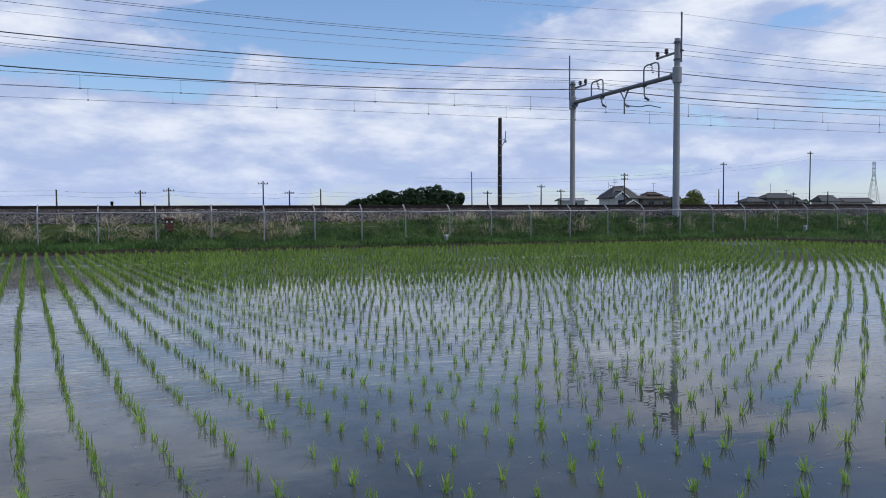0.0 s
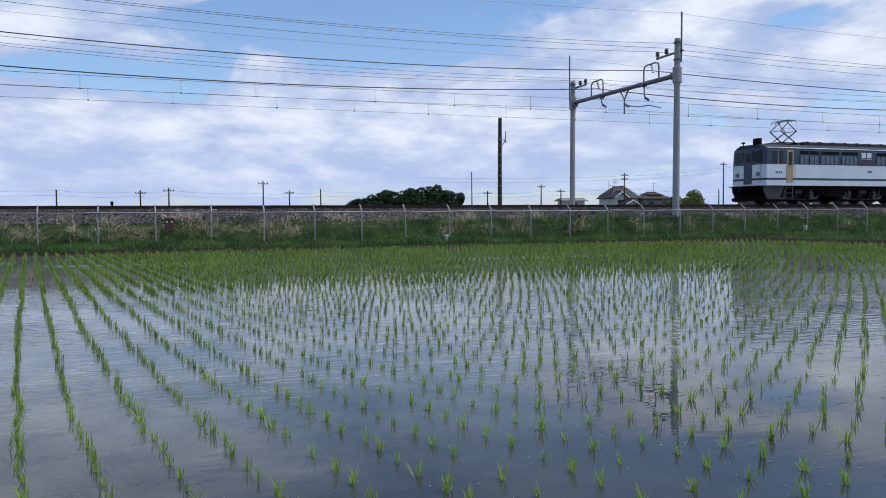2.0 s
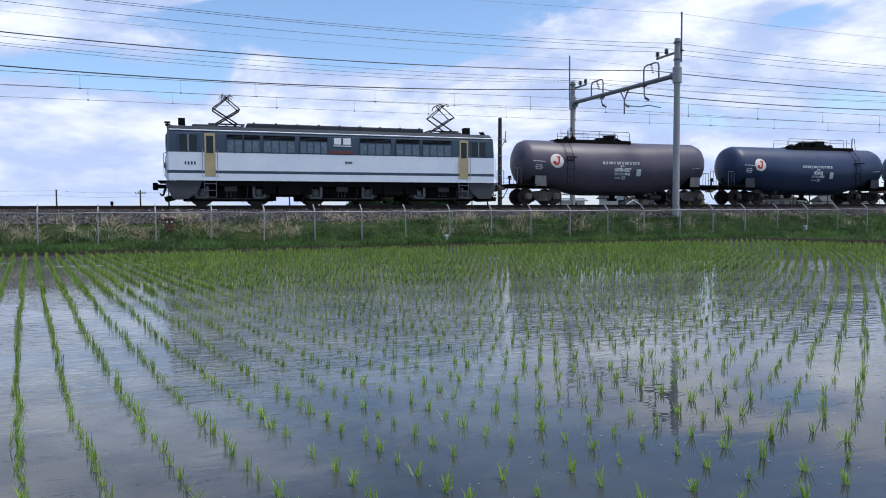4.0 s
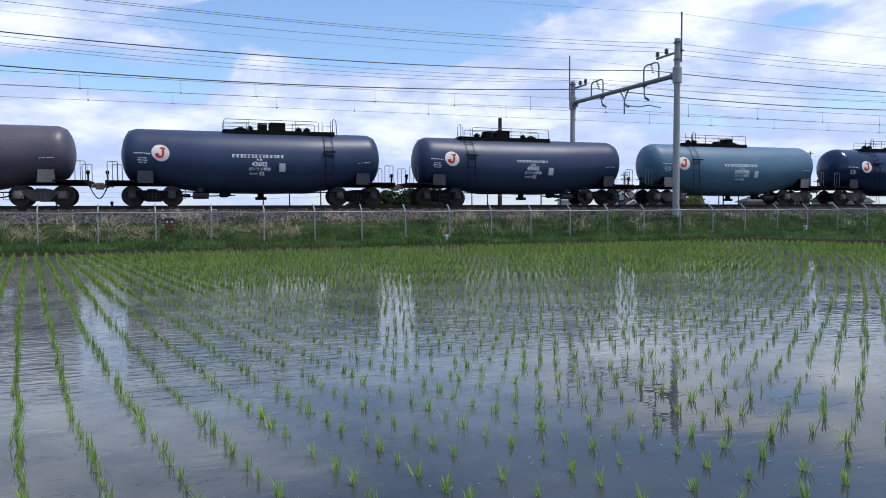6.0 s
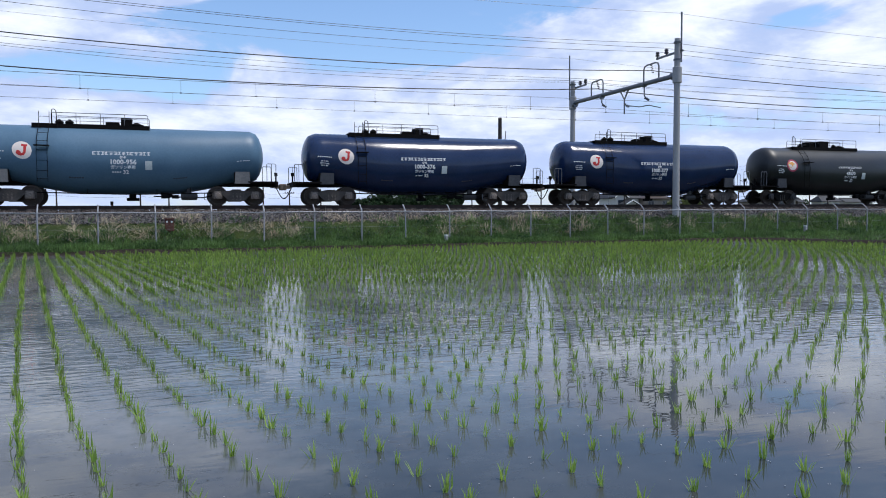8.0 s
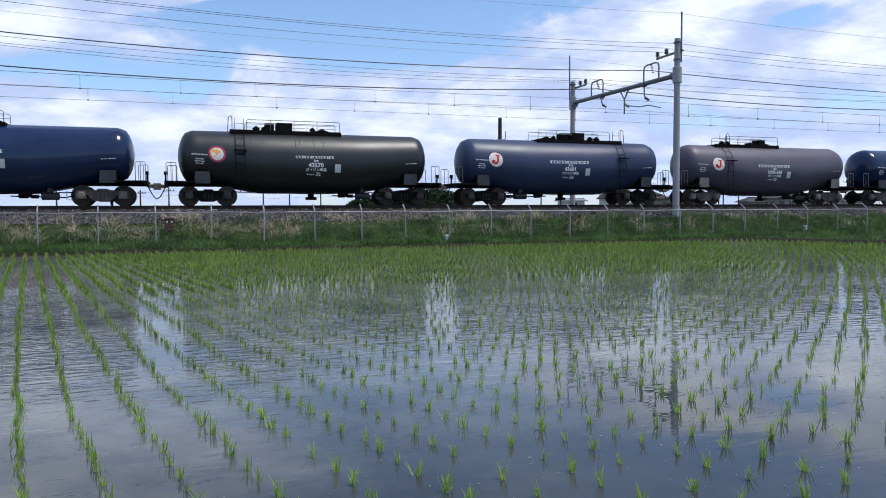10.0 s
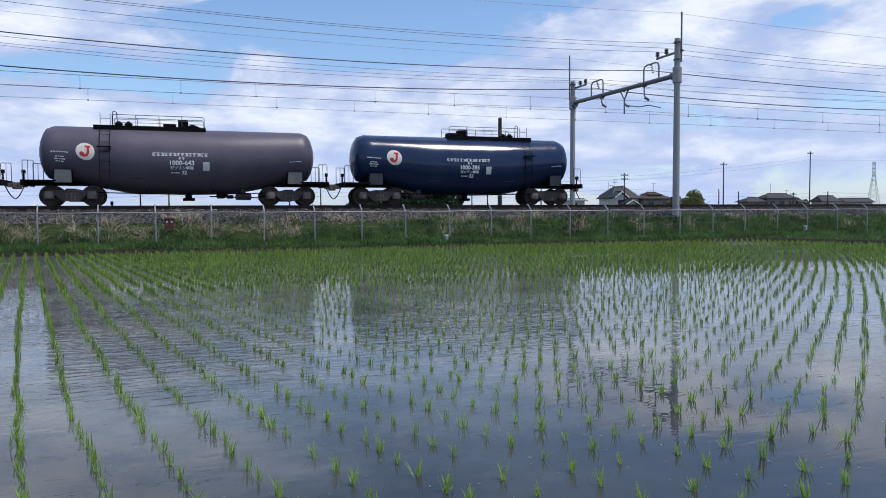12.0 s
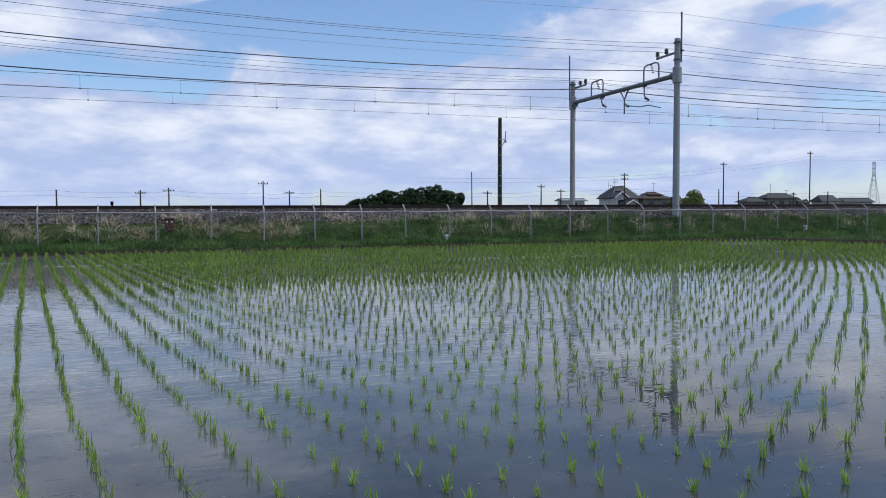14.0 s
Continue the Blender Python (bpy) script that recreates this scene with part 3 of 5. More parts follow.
    for dx, r, h in ((-1.75, 0.26, 0.18), (-1.3, 0.12, 0.25), (0.95, 0.15, 0.24), (1.35, 0.15, 0.24)):
        bm = B()
        x = mid + sgn * dx * (1 if kind == "old" else -1)
        lathe(bm, [(0, r), (h * 0.6, r), (h * 0.62, r * 1.2), (h * 0.8, r * 1.2), (h, r * 0.7), (h + 0.06, r * 0.3)], (x, 0, top), "z", 14)
        part("dome_valve", bm, M["black"], w, angle=35)
    # ladder
    lx = sgn * sp["ladder"]
    for y in (-1,):
        bm = B()
        prof = [(y * 0.66, top + 0.55), (y * 0.68, top + 0.1)]
        r, zc = tank_shape(lx, sp)
        prof += [(y * (r + 0.07) * math.cos(a), zc + (r + 0.07) * math.sin(a)) for a in (0.9, 0.6, 0.3, 0.0, -0.3)] + [(y * (r + 0.06), 1.25), (y * (r + 0.02), 1.0)]
        for e in (-0.2, 0.2):
            tube(bm, [(lx + e, py, pz) for py, pz in prof], 0.013, 5)
        for i in range(len(prof) - 1):
            for t in (0.25, 0.75) if i in (1,) else (0.5,):
                py, pz = prof[i][0] + (prof[i + 1][0] - prof[i][0]) * t, prof[i][1] + (prof[i + 1][1] - prof[i][1]) * t
                tube(bm, [(lx - 0.2, py, pz), (lx + 0.2, py, pz)], 0.010, 5)
        part("ladder", bm, M["black"], w)
        bm = B()
        box(bm, lx - 0.28, lx + 0.28, y * (r + 0.12) - 0.14, y * (r + 0.12) + 0.14, zc + 0.38, zc + 0.42)
        part("ladder_step", bm, M["black"], w)
        bm = B()
        tube(bm, [(lx + sgn * 0.3, y * 0.64, top), (lx + sgn * 0.3, y * 0.64, top + 0.62), (lx + sgn * 0.36, y * 0.64, top + 0.66), (lx + sgn * 0.46, y * 0.66, top + 0.6), (lx + sgn * 0.5, y * 0.7, top - 0.08)], 0.018, 5)
        part("grab_hoop", bm, M["black"], w)
    # brake gear, drain valve and pipe below the belly
    r, zc = tank_shape(0, sp)
    low = top - 2 * sp["r_mid"]
    bm = B()
    lathe(bm, [(-0.16, 0.10), (-0.14, 0.15), (0.1, 0.15), (0.16, 0.08)], (0.15, 0, low - 0.08), "z", 14)
    box(bm, -0.1, 0.42, -0.12, 0.12, low - 0.3, low - 0.16, 0.03)
    part("drain_valve", bm, M["black"], w, angle=35)
    gs = sgn * (-1 if kind == "old" else 1)
    gx = gs * 2.55
    bm = B()
    lathe(bm, [(-0.36, 0.05), (-0.33, 0.17), (0.33, 0.17), (0.36, 0.05)], (gx, -0.6, low - 0.10), "x", 14)
    box(bm, gx - 0.1, gx + 0.1, -0.72, -0.48, low - 0.05, low + 0.25, 0.02)
    part("air_tank", bm, M["saddle_grey"], w, angle=35)
    bm = B()
    lathe(bm, [(-0.2, 0.05), (-0.18, 0.14), (0.12, 0.14), (0.3, 0.05)], (gx - gs * 1.0, -0.62, low - 0.06), "x", 14)
    box(bm, gx - 0.75, gx - 0.45, -0.7, -0.5, low - 0.2, low - 0.04, 0.02)
    tube(bm, [(gx + gs * 1.3, -0.62, low + 0.02), (gx + gs * 0.6, -0.64, low - 0.16), (gx - gs * 1.5, -0.62, low - 0.1)], 0.028, 6)
    part("brake_cylinder", bm, M["black"], w, angle=35)
    bm = B()
    tube(bm, [(gx + gs * 0.65, -0.8, low + 0.05), (gx + gs * 0.65, -0.82, low - 0.26), (gx + gs * 0.9, -0.82, low - 0.26)], 0.018, 5)
    part("brake_lever", bm, M["steel"], w)
    bm = B()
    tube(bm, [(-3.7, -0.75, low + 0.06), (0.2, -0.75, low - 0.02), (3.7, -0.75, low + 0.06)], 0.025, 6)
    for k in (-3.2, -1.6, 1.2, 2.6):
        tube(bm, [(k, -0.75, low + 0.02), (k, -0.72, low + 0.3)], 0.015, 5)
    part("brake_pipe", bm, M["black"], w)
    # lettering and emblem on the near side and the far side alike: only the near side is dressed
    mid_phi = lambda x, dz: math.asin(max(-0.95, min(0.95, (dz - tank_shape(x, sp)[1]) / tank_shape(x, sp)[0])))
    lx0 = -0.05 if kind == "old" else -0.15
    mt = M["white"]
    # the owner's name as closely set bars
    own = 0.135 if not (flip and kind == "old") else 0.105
    if flip and kind == "old":
        lx0 += 0.2
    v, f = [], []
    for k in range(14):
        cx, q = (k - 6.5) * own * 1.22, own / 2
        strokes = [(-q, q * 0.7, q, q * 1.0), (-q * 0.8, -q, q * 0.8, -q * 0.7), (-q * 0.2, -q, q * 0.15, q)]
        strokes += [(-q, -q, -q * 0.65, q)] if k % 3 == 0 else [(-q * 0.9, -q * 0.15, q * 0.9, q * 0.15)] if k % 3 == 1 else [(q * 0.6, -q, q * 0.95, q * 0.6)]
        for a0, b0, a1, b1 in strokes:
            n0 = len(v)
            v += [(cx + a0, b0), (cx + a1, b0), (cx + a1, b1), (cx + a0, b1)]
            f.append((n0, n0 + 1, n0 + 2, n0 + 3))
    tagged(draped("owner_bars", v, f, sp, lx0, mid_phi(0, 2.22), mt, w), kind="stuff")
    for body, size, z, dx in (("タキ", 0.14, 2.04, 0.05), (number, 0.28, 1.85, 0.05), ("ガソリン専用", 0.165, 1.63, 0.05), ("32", 0.24, 1.43, 0.15)):
        v, f = text_vertices(body, size)
        if len(v) > 3:
            draped("lettering", v, f, sp, lx0 + dx, mid_phi(0, z), mt, w)
    draped("small_bars", *bars([0.07, 0.05, 0.08, 0.05], 0.06, 0.03), sp, lx0 - 0.22, mid_phi(0, 1.43), mt, w)
    draped("card_plate", *patch(0.28, 0.38), sp, lx0 + 1.07, mid_phi(0, 1.72), M["card"], w, lift=0.02)
    for z, ws in ((2.28, [0.06] * 7), (2.08, [0.08, 0.05, 0.12]), (1.98, [0.16, 0.05, 0.14]), (1.88, [0.09, 0.05, 0.1])):
        draped("small_bars", *bars(ws, 0.045, 0.04), sp, -4.95, mid_phi(-4.95, z), mt, w)
    draped("small_bars", *bars([0.09, 0.09, 0.3], 0.03, 0.05), sp, 4.9, mid_phi(4.9, 2.02), mt, w)
    for x in (-2.0, 2.6):
        draped("small_bars", *bars([0.07] * 6, 0.06, 0.03), sp, lx0 + x * 0.9, mid_phi(1, 1.18), M["skirt"], w)
    ex = -4.2 if kind == "old" else -3.95
    ep = mid_phi(ex, 2.30)
    if emblem == "bird":
        ds = draped("emblem_disc", *disc(0.37), sp, ex, ep, M["rim_red"], w, "crimson ring round a pale disc")
        draped("emblem_centre", *disc(0.28), sp, ex, ep, M["disc"], ds, lift=0.008)
        draped("emblem_figure", [(-0.3, 0.14), (0.0, 0.22), (0.18, 0.1), (0.05, 0.02), (-0.1, -0.16), (-0.28, -0.1)], [(0, 5, 4, 3), (0, 3, 2, 1)], sp, ex, ep, M["orange"], ds, lift=0.012)
    else:
        ds = draped("emblem_disc", *disc(0.37), sp, ex, ep, M["disc"], w, "round cream disc with a red hook shape")
        v, f = [], []
        hook = [(0.11, 0.2), (0.11, 0.02), (0.1, -0.08), (0.05, -0.16), (-0.04, -0.19), (-0.12, -0.17)]
        for i, (hx_, hy_) in enumerate(hook):
            a, b = hook[max(0, i - 1)], hook[min(len(hook) - 1, i + 1)]
            dx, dy = b[0] - a[0], b[1] - a[1]
            ln = math.hypot(dx, dy)
            v += [(hx_ - dy / ln * 0.05, hy_ + dx / ln * 0.05), (hx_ + dy / ln * 0.05, hy_ - dx / ln * 0.05)]
        f = [(2 * i, 2 * i + 1, 2 * i + 3, 2 * i + 2) for i in range(len(hook) - 1)]
        k = len(v)
        v += [(-0.02, 0.17), (0.2, 0.17), (0.2, 0.25), (-0.02, 0.25)]
        f.append((k, k + 1, k + 2, k + 3))
        draped("emblem_figure", v, f, sp, ex, ep, M["red"], ds, lift=0.012)
        draped("emblem_dot", *disc(0.095, 2, 16), sp, ex - 0.13, ep - 0.09, M["red"], ds, lift=0.011)
    if streaks:
        rng = np.random.default_rng(2)
        for x in rng.uniform(p0, p1, 12):
            ln = rng.uniform(0.3, 0.9)
            v, f = patch(rng.uniform(0.02, 0.05), ln, 1, 6)
            draped("drip_streak", v, f, sp, x, 0.95 - ln / 2.8, M["skirt"], w, lift=0.003)
    return w


WAGONS = [
    ("new", "brown", "1000-887", False, "hook", "purple-brown tank wagon with a cream and red emblem"),
    ("old", "navy", "43602", False, "hook", "dark navy tank wagon, long walkway and white lettering"),
    ("old", "navy", "43555", True, "hook", "dark navy tank wagon with ladder beside its round emblem"),
    ("new", "teal", "1000-956", False, "hook", "faded teal tank wagon with dusty brown bogies"),
    ("new", "blue", "1000-376", False, "hook", "glossy deep blue tank wagon with dusty bogies"),
    ("new", "blue", "1000-377", False, "hook", "glossy deep blue tank wagon with short walkway"),
    ("old", "black", "43570", True, "bird", "black tank wagon with a crimson-ringed emblem and drip streaks"),
    ("old", "navy", "43601", False, "hook", "navy tank wagon with ladder far from its emblem"),
    ("new", "brown", "1000-643", False, "hook", "weathered purple-brown tank wagon with rusty bogies"),
    ("new", "blue", "1000-386", True, "hook", "deep blue tank wagon at the end of the train"),
]
PITCH_W = 13.57


# ---- locomotive ----
def loco_section(z, shrink=0.0):
    """Half width of the body at a height over the rail."""
    if z < 3.15:
        return 1.40 - shrink
    a = min(1.0, (z - 3.15) / 0.45)
    return 1.40 * math.sqrt(max(0.0, 1 - a * a * 0.72)) - shrink


def shell(bm, x0, x1, zs, end_rake=0.0):
    """A band of the body between heights, all round."""
    rows = []
    for z in zs:
        h = loco_section(z)
        c = 0.22
        k = end_rake * max(0.0, z - 2.3)
        a, b = x0 + k, x1 - k
        rows.append([bm.verts.new(p) for p in ((a + c * 0.5, -h, z), (b - c * 0.5, -h, z), (b - c * 0.1, -h + c * 0.7, z), (b, -h + 2 * c, z), (b, h - 2 * c, z), (b - c * 0.1, h - c * 0.7, z), (b - c * 0.5, h, z),
                                                (a + c * 0.5, h, z), (a + c * 0.1, h - c * 0.7, z), (a, h - 2 * c, z), (a, -h + 2 * c, z), (a + c * 0.1, -h + c * 0.7, z))])
    for p, q in zip(rows, rows[1:]):
        n = len(p)
        for i in range(n):
            bm.faces.new((p[i], p[(i + 1) % n], q[(i + 1) % n], q[i]))
    return rows


def pantograph(parent, x):
    pg = new("pantograph")
    pg.parent = parent
    pg.location = (x, 0, 3.62)
    bm = B()
    for y in (-0.5, 0.5):
        tube(bm, [(-0.8, y, 0.10), (0.8, y, 0.10)], 0.035, 6)
    for k in (-0.75, 0, 0.75):
        tube(bm, [(k, -0.45, 0.1), (k, 0.45, 0.1)], 0.03, 6)
    part("base_frame", bm, M["black"], pg)
    for kx in (-0.7, 0.7):
        for ky in (-0.5, 0.5):
            bm = B()
            lathe(bm, [(-0.08, 0.05), (-0.03, 0.08), (0.0, 0.05), (0.03, 0.08), (0.06, 0.05), (0.1, 0.05)], (kx, ky, 0), "z", 10)
            part("insulator", bm, M["porcelain"], pg)
    for s in (-1, 1):
        bm = B()
        for y in (-0.48, 0.48):
            tube(bm, [(s * 0.45, y, 0.14), (-s * 0.60, y * 0.9, 0.82)], 0.034, 6)
            tube(bm, [(-s * 0.60, y * 0.9, 0.82), (s * 0.10, y * 0.7, 1.42)], 0.026, 6)
        tube(bm, [(-s * 0.60, -0.43, 0.82), (-s * 0.60, 0.43, 0.82)], 0.02, 6)
        tube(bm, [(s * 0.45, -0.48, 0.14), (s * 0.45, 0.48, 0.14)], 0.03, 6)
        part("arm", bm, M["black"], pg)
    for s in (-0.16, 0.16):
        bm = B()
        tube(bm, [(s, -0.85, 1.30), (s, -0.72, 1.44), (s, -0.6, 1.47), (s, 0.6, 1.47), (s, 0.72, 1.44), (s, 0.85, 1.30)], 0.024, 6)
        part("contact_strip", bm, M["steel"], pg)
    bm = B()
    tube(bm, [(0, -0.35, 1.45), (0, 0.35, 1.45)], 0.012, 5)
    for y in (-0.35, 0.35):
        tube(bm, [(-0.3, y, 1.36), (-0.16, y, 1.45), (0.16, y, 1.45), (0.3, y, 1.36)], 0.015, 5)
    part("head_frame", bm, M["black"], pg)
    return pg


def locomotive():
    lo = thing("electric_locomotive", "boxy electric locomotive, blue-grey over white, with two raised pantographs", "locomotive")
    a, b = -7.82, 7.82
    bm = B()
    shell(bm, a, b, [1.10, 1.14, 1.42], 0.05)
    shell(bm, a, b, [1.55, 2.35], 0.05)
    part("lower_body", bm, PAINT["loco_white"], lo, "white lower body sides", angle=40)
    bm = B()
    shell(bm, a - 0.003, b + 0.003, [1.42, 1.55], 0.05)
    part("stripe", bm, PAINT["loco_grey"], lo, "blue-grey stripe", angle=40)
    bm = B()
    rows = shell(bm, a, b, [2.35, 3.15, 3.25, 3.34], 0.05)
    part("upper_body", bm, PAINT["loco_grey"], lo, "blue-grey upper body", angle=40)
    bm = B()
    rows = shell(bm, a, b, [3.34, 3.42, 3.50, 3.56], 0.05)
    bm.faces.new(rows[-1])
    part("roof", bm, PAINT["roof"], lo, angle=40)
    bm = B()
    for y in (-1, 1):
        tube(bm, [(a + 0.15, y * 1.37, 3.32), (b - 0.15, y * 1.37, 3.32)], 0.03, 6)
    part("gutter", bm, PAINT["loco_white"], lo, "pale rain gutter")
    bm = B()
    box(bm, -4.3, 4.2, -0.75, 0.75, 3.5, 3.78, 0.06)
    for k in np.linspace(-4.0, 4.0, 9):
        box(bm, k - 0.03, k + 0.03, -0.78, 0.78, 3.5, 3.81)
    part("roof_monitor", bm, PAINT["roof"], lo)
    for x in (-7.15, 6.75):
        bm = B()
        box(bm, x - 0.15, x + 0.15, -0.22, 0.22, 3.5, 3.98, 0.03)
        part("roof_ventilator", bm, M["black"], lo)
        bm = B()
        box(bm, x + (0.45 if x < 0 else -1.6), x + (1.6 if x < 0 else -0.45), -0.6, 0.6, 3.5, 3.68, 0.06)
        part("roof_hatch", bm, PAINT["roof"], lo)
    for x, y in ((-7.75, -0.5), (-7.75, 0.5), (7.5, -0.3), (7.85, 0.4)):
        bm = B()
        tube(bm, [(x, y, 3.45), (x, y, 3.72)], 0.04, 6)
        tube(bm, [(x - 0.12, y, 3.72), (x + 0.12, y, 3.72)], 0.05, 6)
        part("roof_horn", bm, M["black"], lo)
    pantograph(lo, -5.2)
    pantograph(lo, 5.35)
    for s in (-1, 1):  # near and far sides
        y = s * 1.402
        for x in (-5.98, 6.1):
            bm = B()
            box(bm, x - 0.23, x + 0.23, *sorted((y - s * 0.02, y + s * 0.012)), 1.28, 3.2, 0.008)
            d = part("cab_door", bm, PAINT["door"], lo, "tan cab side door")
            bm = B()
            box(bm, x - 0.15, x + 0.15, *sorted((y, y + s * 0.018)), 2.32, 3.08, 0.006)
            part("window", bm, PAINT["glass"], d)
            for e in (-0.32, 0.32):
                bm = B()
                tube(bm, [(x + e, y + s * 0.02, 1.25), (x + e, y + s * 0.06, 1.3), (x + e, y + s * 0.06, 2.4), (x + e, y + s * 0.02, 2.45)], 0.014, 5)
                part("grab_rail", bm, M["galv"], d)
            bm = B()
            for z in (0.35, 0.65, 0.95):
                box(bm, x - 0.25, x + 0.25, *sorted((y - s * 0.22, y - s * 0.02)), z, z + 0.03)
            for e in (-0.25, 0.25):
                box(bm, x + e - 0.015, x + e + 0.015, *sorted((y - s * 0.06, y - s * 0.03)), 0.35, 1.1)
            part("steps", bm, M["steel"], lo)
        for sx in (-1, 1):
            bm = B()
            x0, x1 = sorted((sx * 6.5, sx * 7.28))
            box(bm, x0, x1, *sorted((y - s * 0.02, y + s * 0.008)), 2.42, 3.12, 0.006)
            fr = part("side_window", bm, PAINT["glass"], lo)
            for k in (x0, (x0 + x1) / 2, x1):
                bm = B()
                box(bm, k - 0.03, k + 0.03, *sorted((y, y + s * 0.014)), 2.40, 3.14)
                part("frame", bm, PAINT["loco_grey"] if k != (x0 + x1) / 2 else M["galv"], fr)
        # machine-room windows, each with a grille over it
        spans = [(-5.25, -4.57), (-4.5, -3.8), (-3.65, -2.22), (-2.0, -0.72), (0.82, 2.35), (2.6, 3.8), (3.95, 5.45)]
        for x0, x1 in spans:
            bm = B()
            box(bm, x0, x1, *sorted((y - s * 0.03, y + s * 0.006)), 2.40, 2.92, 0.005)
            wn = part("machine_window", bm, PAINT["pane"], lo, "dusty grey-blue window")
            for k in np.linspace(x0, x1, max(3, int((x1 - x0) / 0.32) + 1)):
                bm = B()
                box(bm, k - 0.022, k + 0.022, *sorted((y, y + s * 0.02)), 2.38, 2.94)
                part("mullion", bm, PAINT["loco_grey"], wn)
            bm = B()
            box(bm, x0, x1, *sorted((y - s * 0.03, y + s * 0.004)), 2.96, 3.17, 0.004)
            gr = part("grille", bm, M["black"], lo)
            for z in np.linspace(2.98, 3.15, 4):
                bm = B()
                box(bm, x0, x1, *sorted((y, y + s * 0.02)), z - 0.008, z + 0.008)
                part("louvre", bm, PAINT["roof"], gr)
    # emblem blocks, number plates as plain bars
    y = -1.402
    bm = B()
    for x0, x1, z0, z1 in ((-0.42, -0.08, 2.84, 3.14), (0.02, 0.38, 2.84, 3.14), (-0.45, 0.40, 2.75, 2.79)):
        box(bm, x0, x1, y - 0.012, y, z0, z1, 0.004)
    part("emblem", bm, M["white"], lo, "white block emblem")
    bm = B()
    box(bm, -0.65, 0.5, y - 0.016, y, 2.39, 2.54, 0.01)
    part("number_plate", bm, PAINT["plate"], lo, "plain dull red plate")
    bm = B()
    for k in range(4):
        box(bm, -7.05 + 0.13 * (k % 4), -6.98 + 0.13 * (k % 4), y - 0.006, y, 1.80, 1.94)
    part("small_bars", bm, PAINT["loco_grey"], lo)
    bm = B()
    box(bm, 0.1, 0.45, y - 0.008, y, 1.95, 2.05)
    part("builder_plate", bm, M["steel"], lo)
    for sx in (-1, 1):
        xe = sx * 7.82
        # front: two windscreens and a door, lamps, handrails, skirt, coupler
        for y0, y1 in ((-1.12, -0.42), (0.42, 1.12)):
            bm = B()
            x0, x1 = sorted((xe - sx * 0.12, xe + sx * 0.0))
            box(bm, x0 - 0.01 * sx, x1 - 0.01 * sx, y0, y1, 2.5, 3.15, 0.01, Matrix.Rotation(sx * -0.05, 4, "Y"))
            part("windscreen", bm, PAINT["glass"], lo)
        bm = B()
        x0, x1 = sorted((xe - sx * 0.1, xe + sx * 0.03))
        box(bm, x0, x1, -0.33, 0.33, 1.2, 3.2, 0.01)
        fd = part("front_door", bm, PAINT["loco_grey"], lo, "blue-grey end door")
        bm = B()
        x0, x1 = sorted((xe, xe + sx * 0.04))
        box(bm, x0, x1, -0.22, 0.22, 2.5, 3.05, 0.006)
        part("window", bm, PAINT["glass"], fd)
        for yy in (-0.85, 0.85):
            bm = B()
            lathe(bm, [(0, 0.13), (sx * 0.1, 0.13), (sx * 0.12, 0.1)], (xe - sx * 0.02, yy, 1.78), "x", 16)
            part("headlamp", bm, M["galv"], lo, angle=35)
            bm = B()
            tube(bm, [(xe, yy * 1.3, 1.3), (xe + sx * 0.1, yy * 1.3, 1.32), (xe + sx * 0.1, yy * 1.3, 2.3), (xe, yy * 1.3, 2.34)], 0.016, 5)
            part("grab_rail", bm, M["galv"], lo)
        bm = B()
        x0, x1 = sorted((xe - sx * 0.1, xe + sx * 0.35))
        box(bm, x0, x1, -1.2, 1.2, 1.04, 1.10, 0.01)
        part("end_deck", bm, M["black"], lo)
        prof = [(xe - sx * 1.5, 1.08), (xe + sx * 0.02, 1.08), (xe + sx * 0.02, 0.82), (xe - sx * 0.25, 0.3), (xe - sx * 0.9, 0.3), (xe - sx * 1.3, 0.62)]
        for yy in (-1.3, 1.3):
            bm = B()
            p = [bm.verts.new((px, yy - 0.03, pz)) for px, pz in prof]
            q = [bm.verts.new((px, yy + 0.03, pz)) for px, pz in prof]
            bm.faces.new(p)
            bm.faces.new(q[::-1])
            for i in range(len(p)):
                j = (i + 1) % len(p)
                bm.faces.new((p[i], q[i], q[j], p[j]))
            part("end_skirt", bm, PAINT["skirt"], lo, "dusty grey skirt plate")
        bm = B()
        x0, x1 = sorted((xe - sx * 0.3, xe + sx * 0.1))
        box(bm, x0, x1, -1.25, 1.25, 0.22, 0.42, 0.02, Matrix.Rotation(sx * 0.25, 4, "Y"))
        part("snow_plough", bm, M["black"], lo)
        bm = B()
        x0, x1 = sorted((xe - sx * 0.1, xe + sx * 0.48))
        box(bm, x0, x1, -0.1, 0.1, 0.78, 0.96, 0.02)
        x0, x1 = sorted((xe + sx * 0.4, xe + sx * 0.62))
        box(bm, x0, x1, -0.18, 0.18, 0.7, 1.04, 0.04)
        part("coupler", bm, M["black"], lo)
        bm = B()
        for yy in (-0.5, 0.5, -0.75):
            tube(bm, [(xe + sx * 0.05 + sx * 0.25 * k / 6, yy, 0.95 - 0.5 * math.sin(k / 6 * 2.2)) for k in range(7)], 0.025, 6)
        part("brake_hose", bm, M["black"], lo)
    bm = B()
    box(bm, a + 0.4, b - 0.4, -1.25, 1.25, 0.86, 1.12)
    box(bm, a + 1.3, b - 1.3, -0.72, 0.72, 0.42, 0.9)
    for k in (-3.4, -1.75, 1.75, 3.4):
        box(bm, k - 0.3, k + 0.3, -1.22, 1.22, 0.5, 0.9, 0.03)
    box(bm, -3.0, -2.0, -1.28, 1.28, 0.45, 1.0, 0.03)
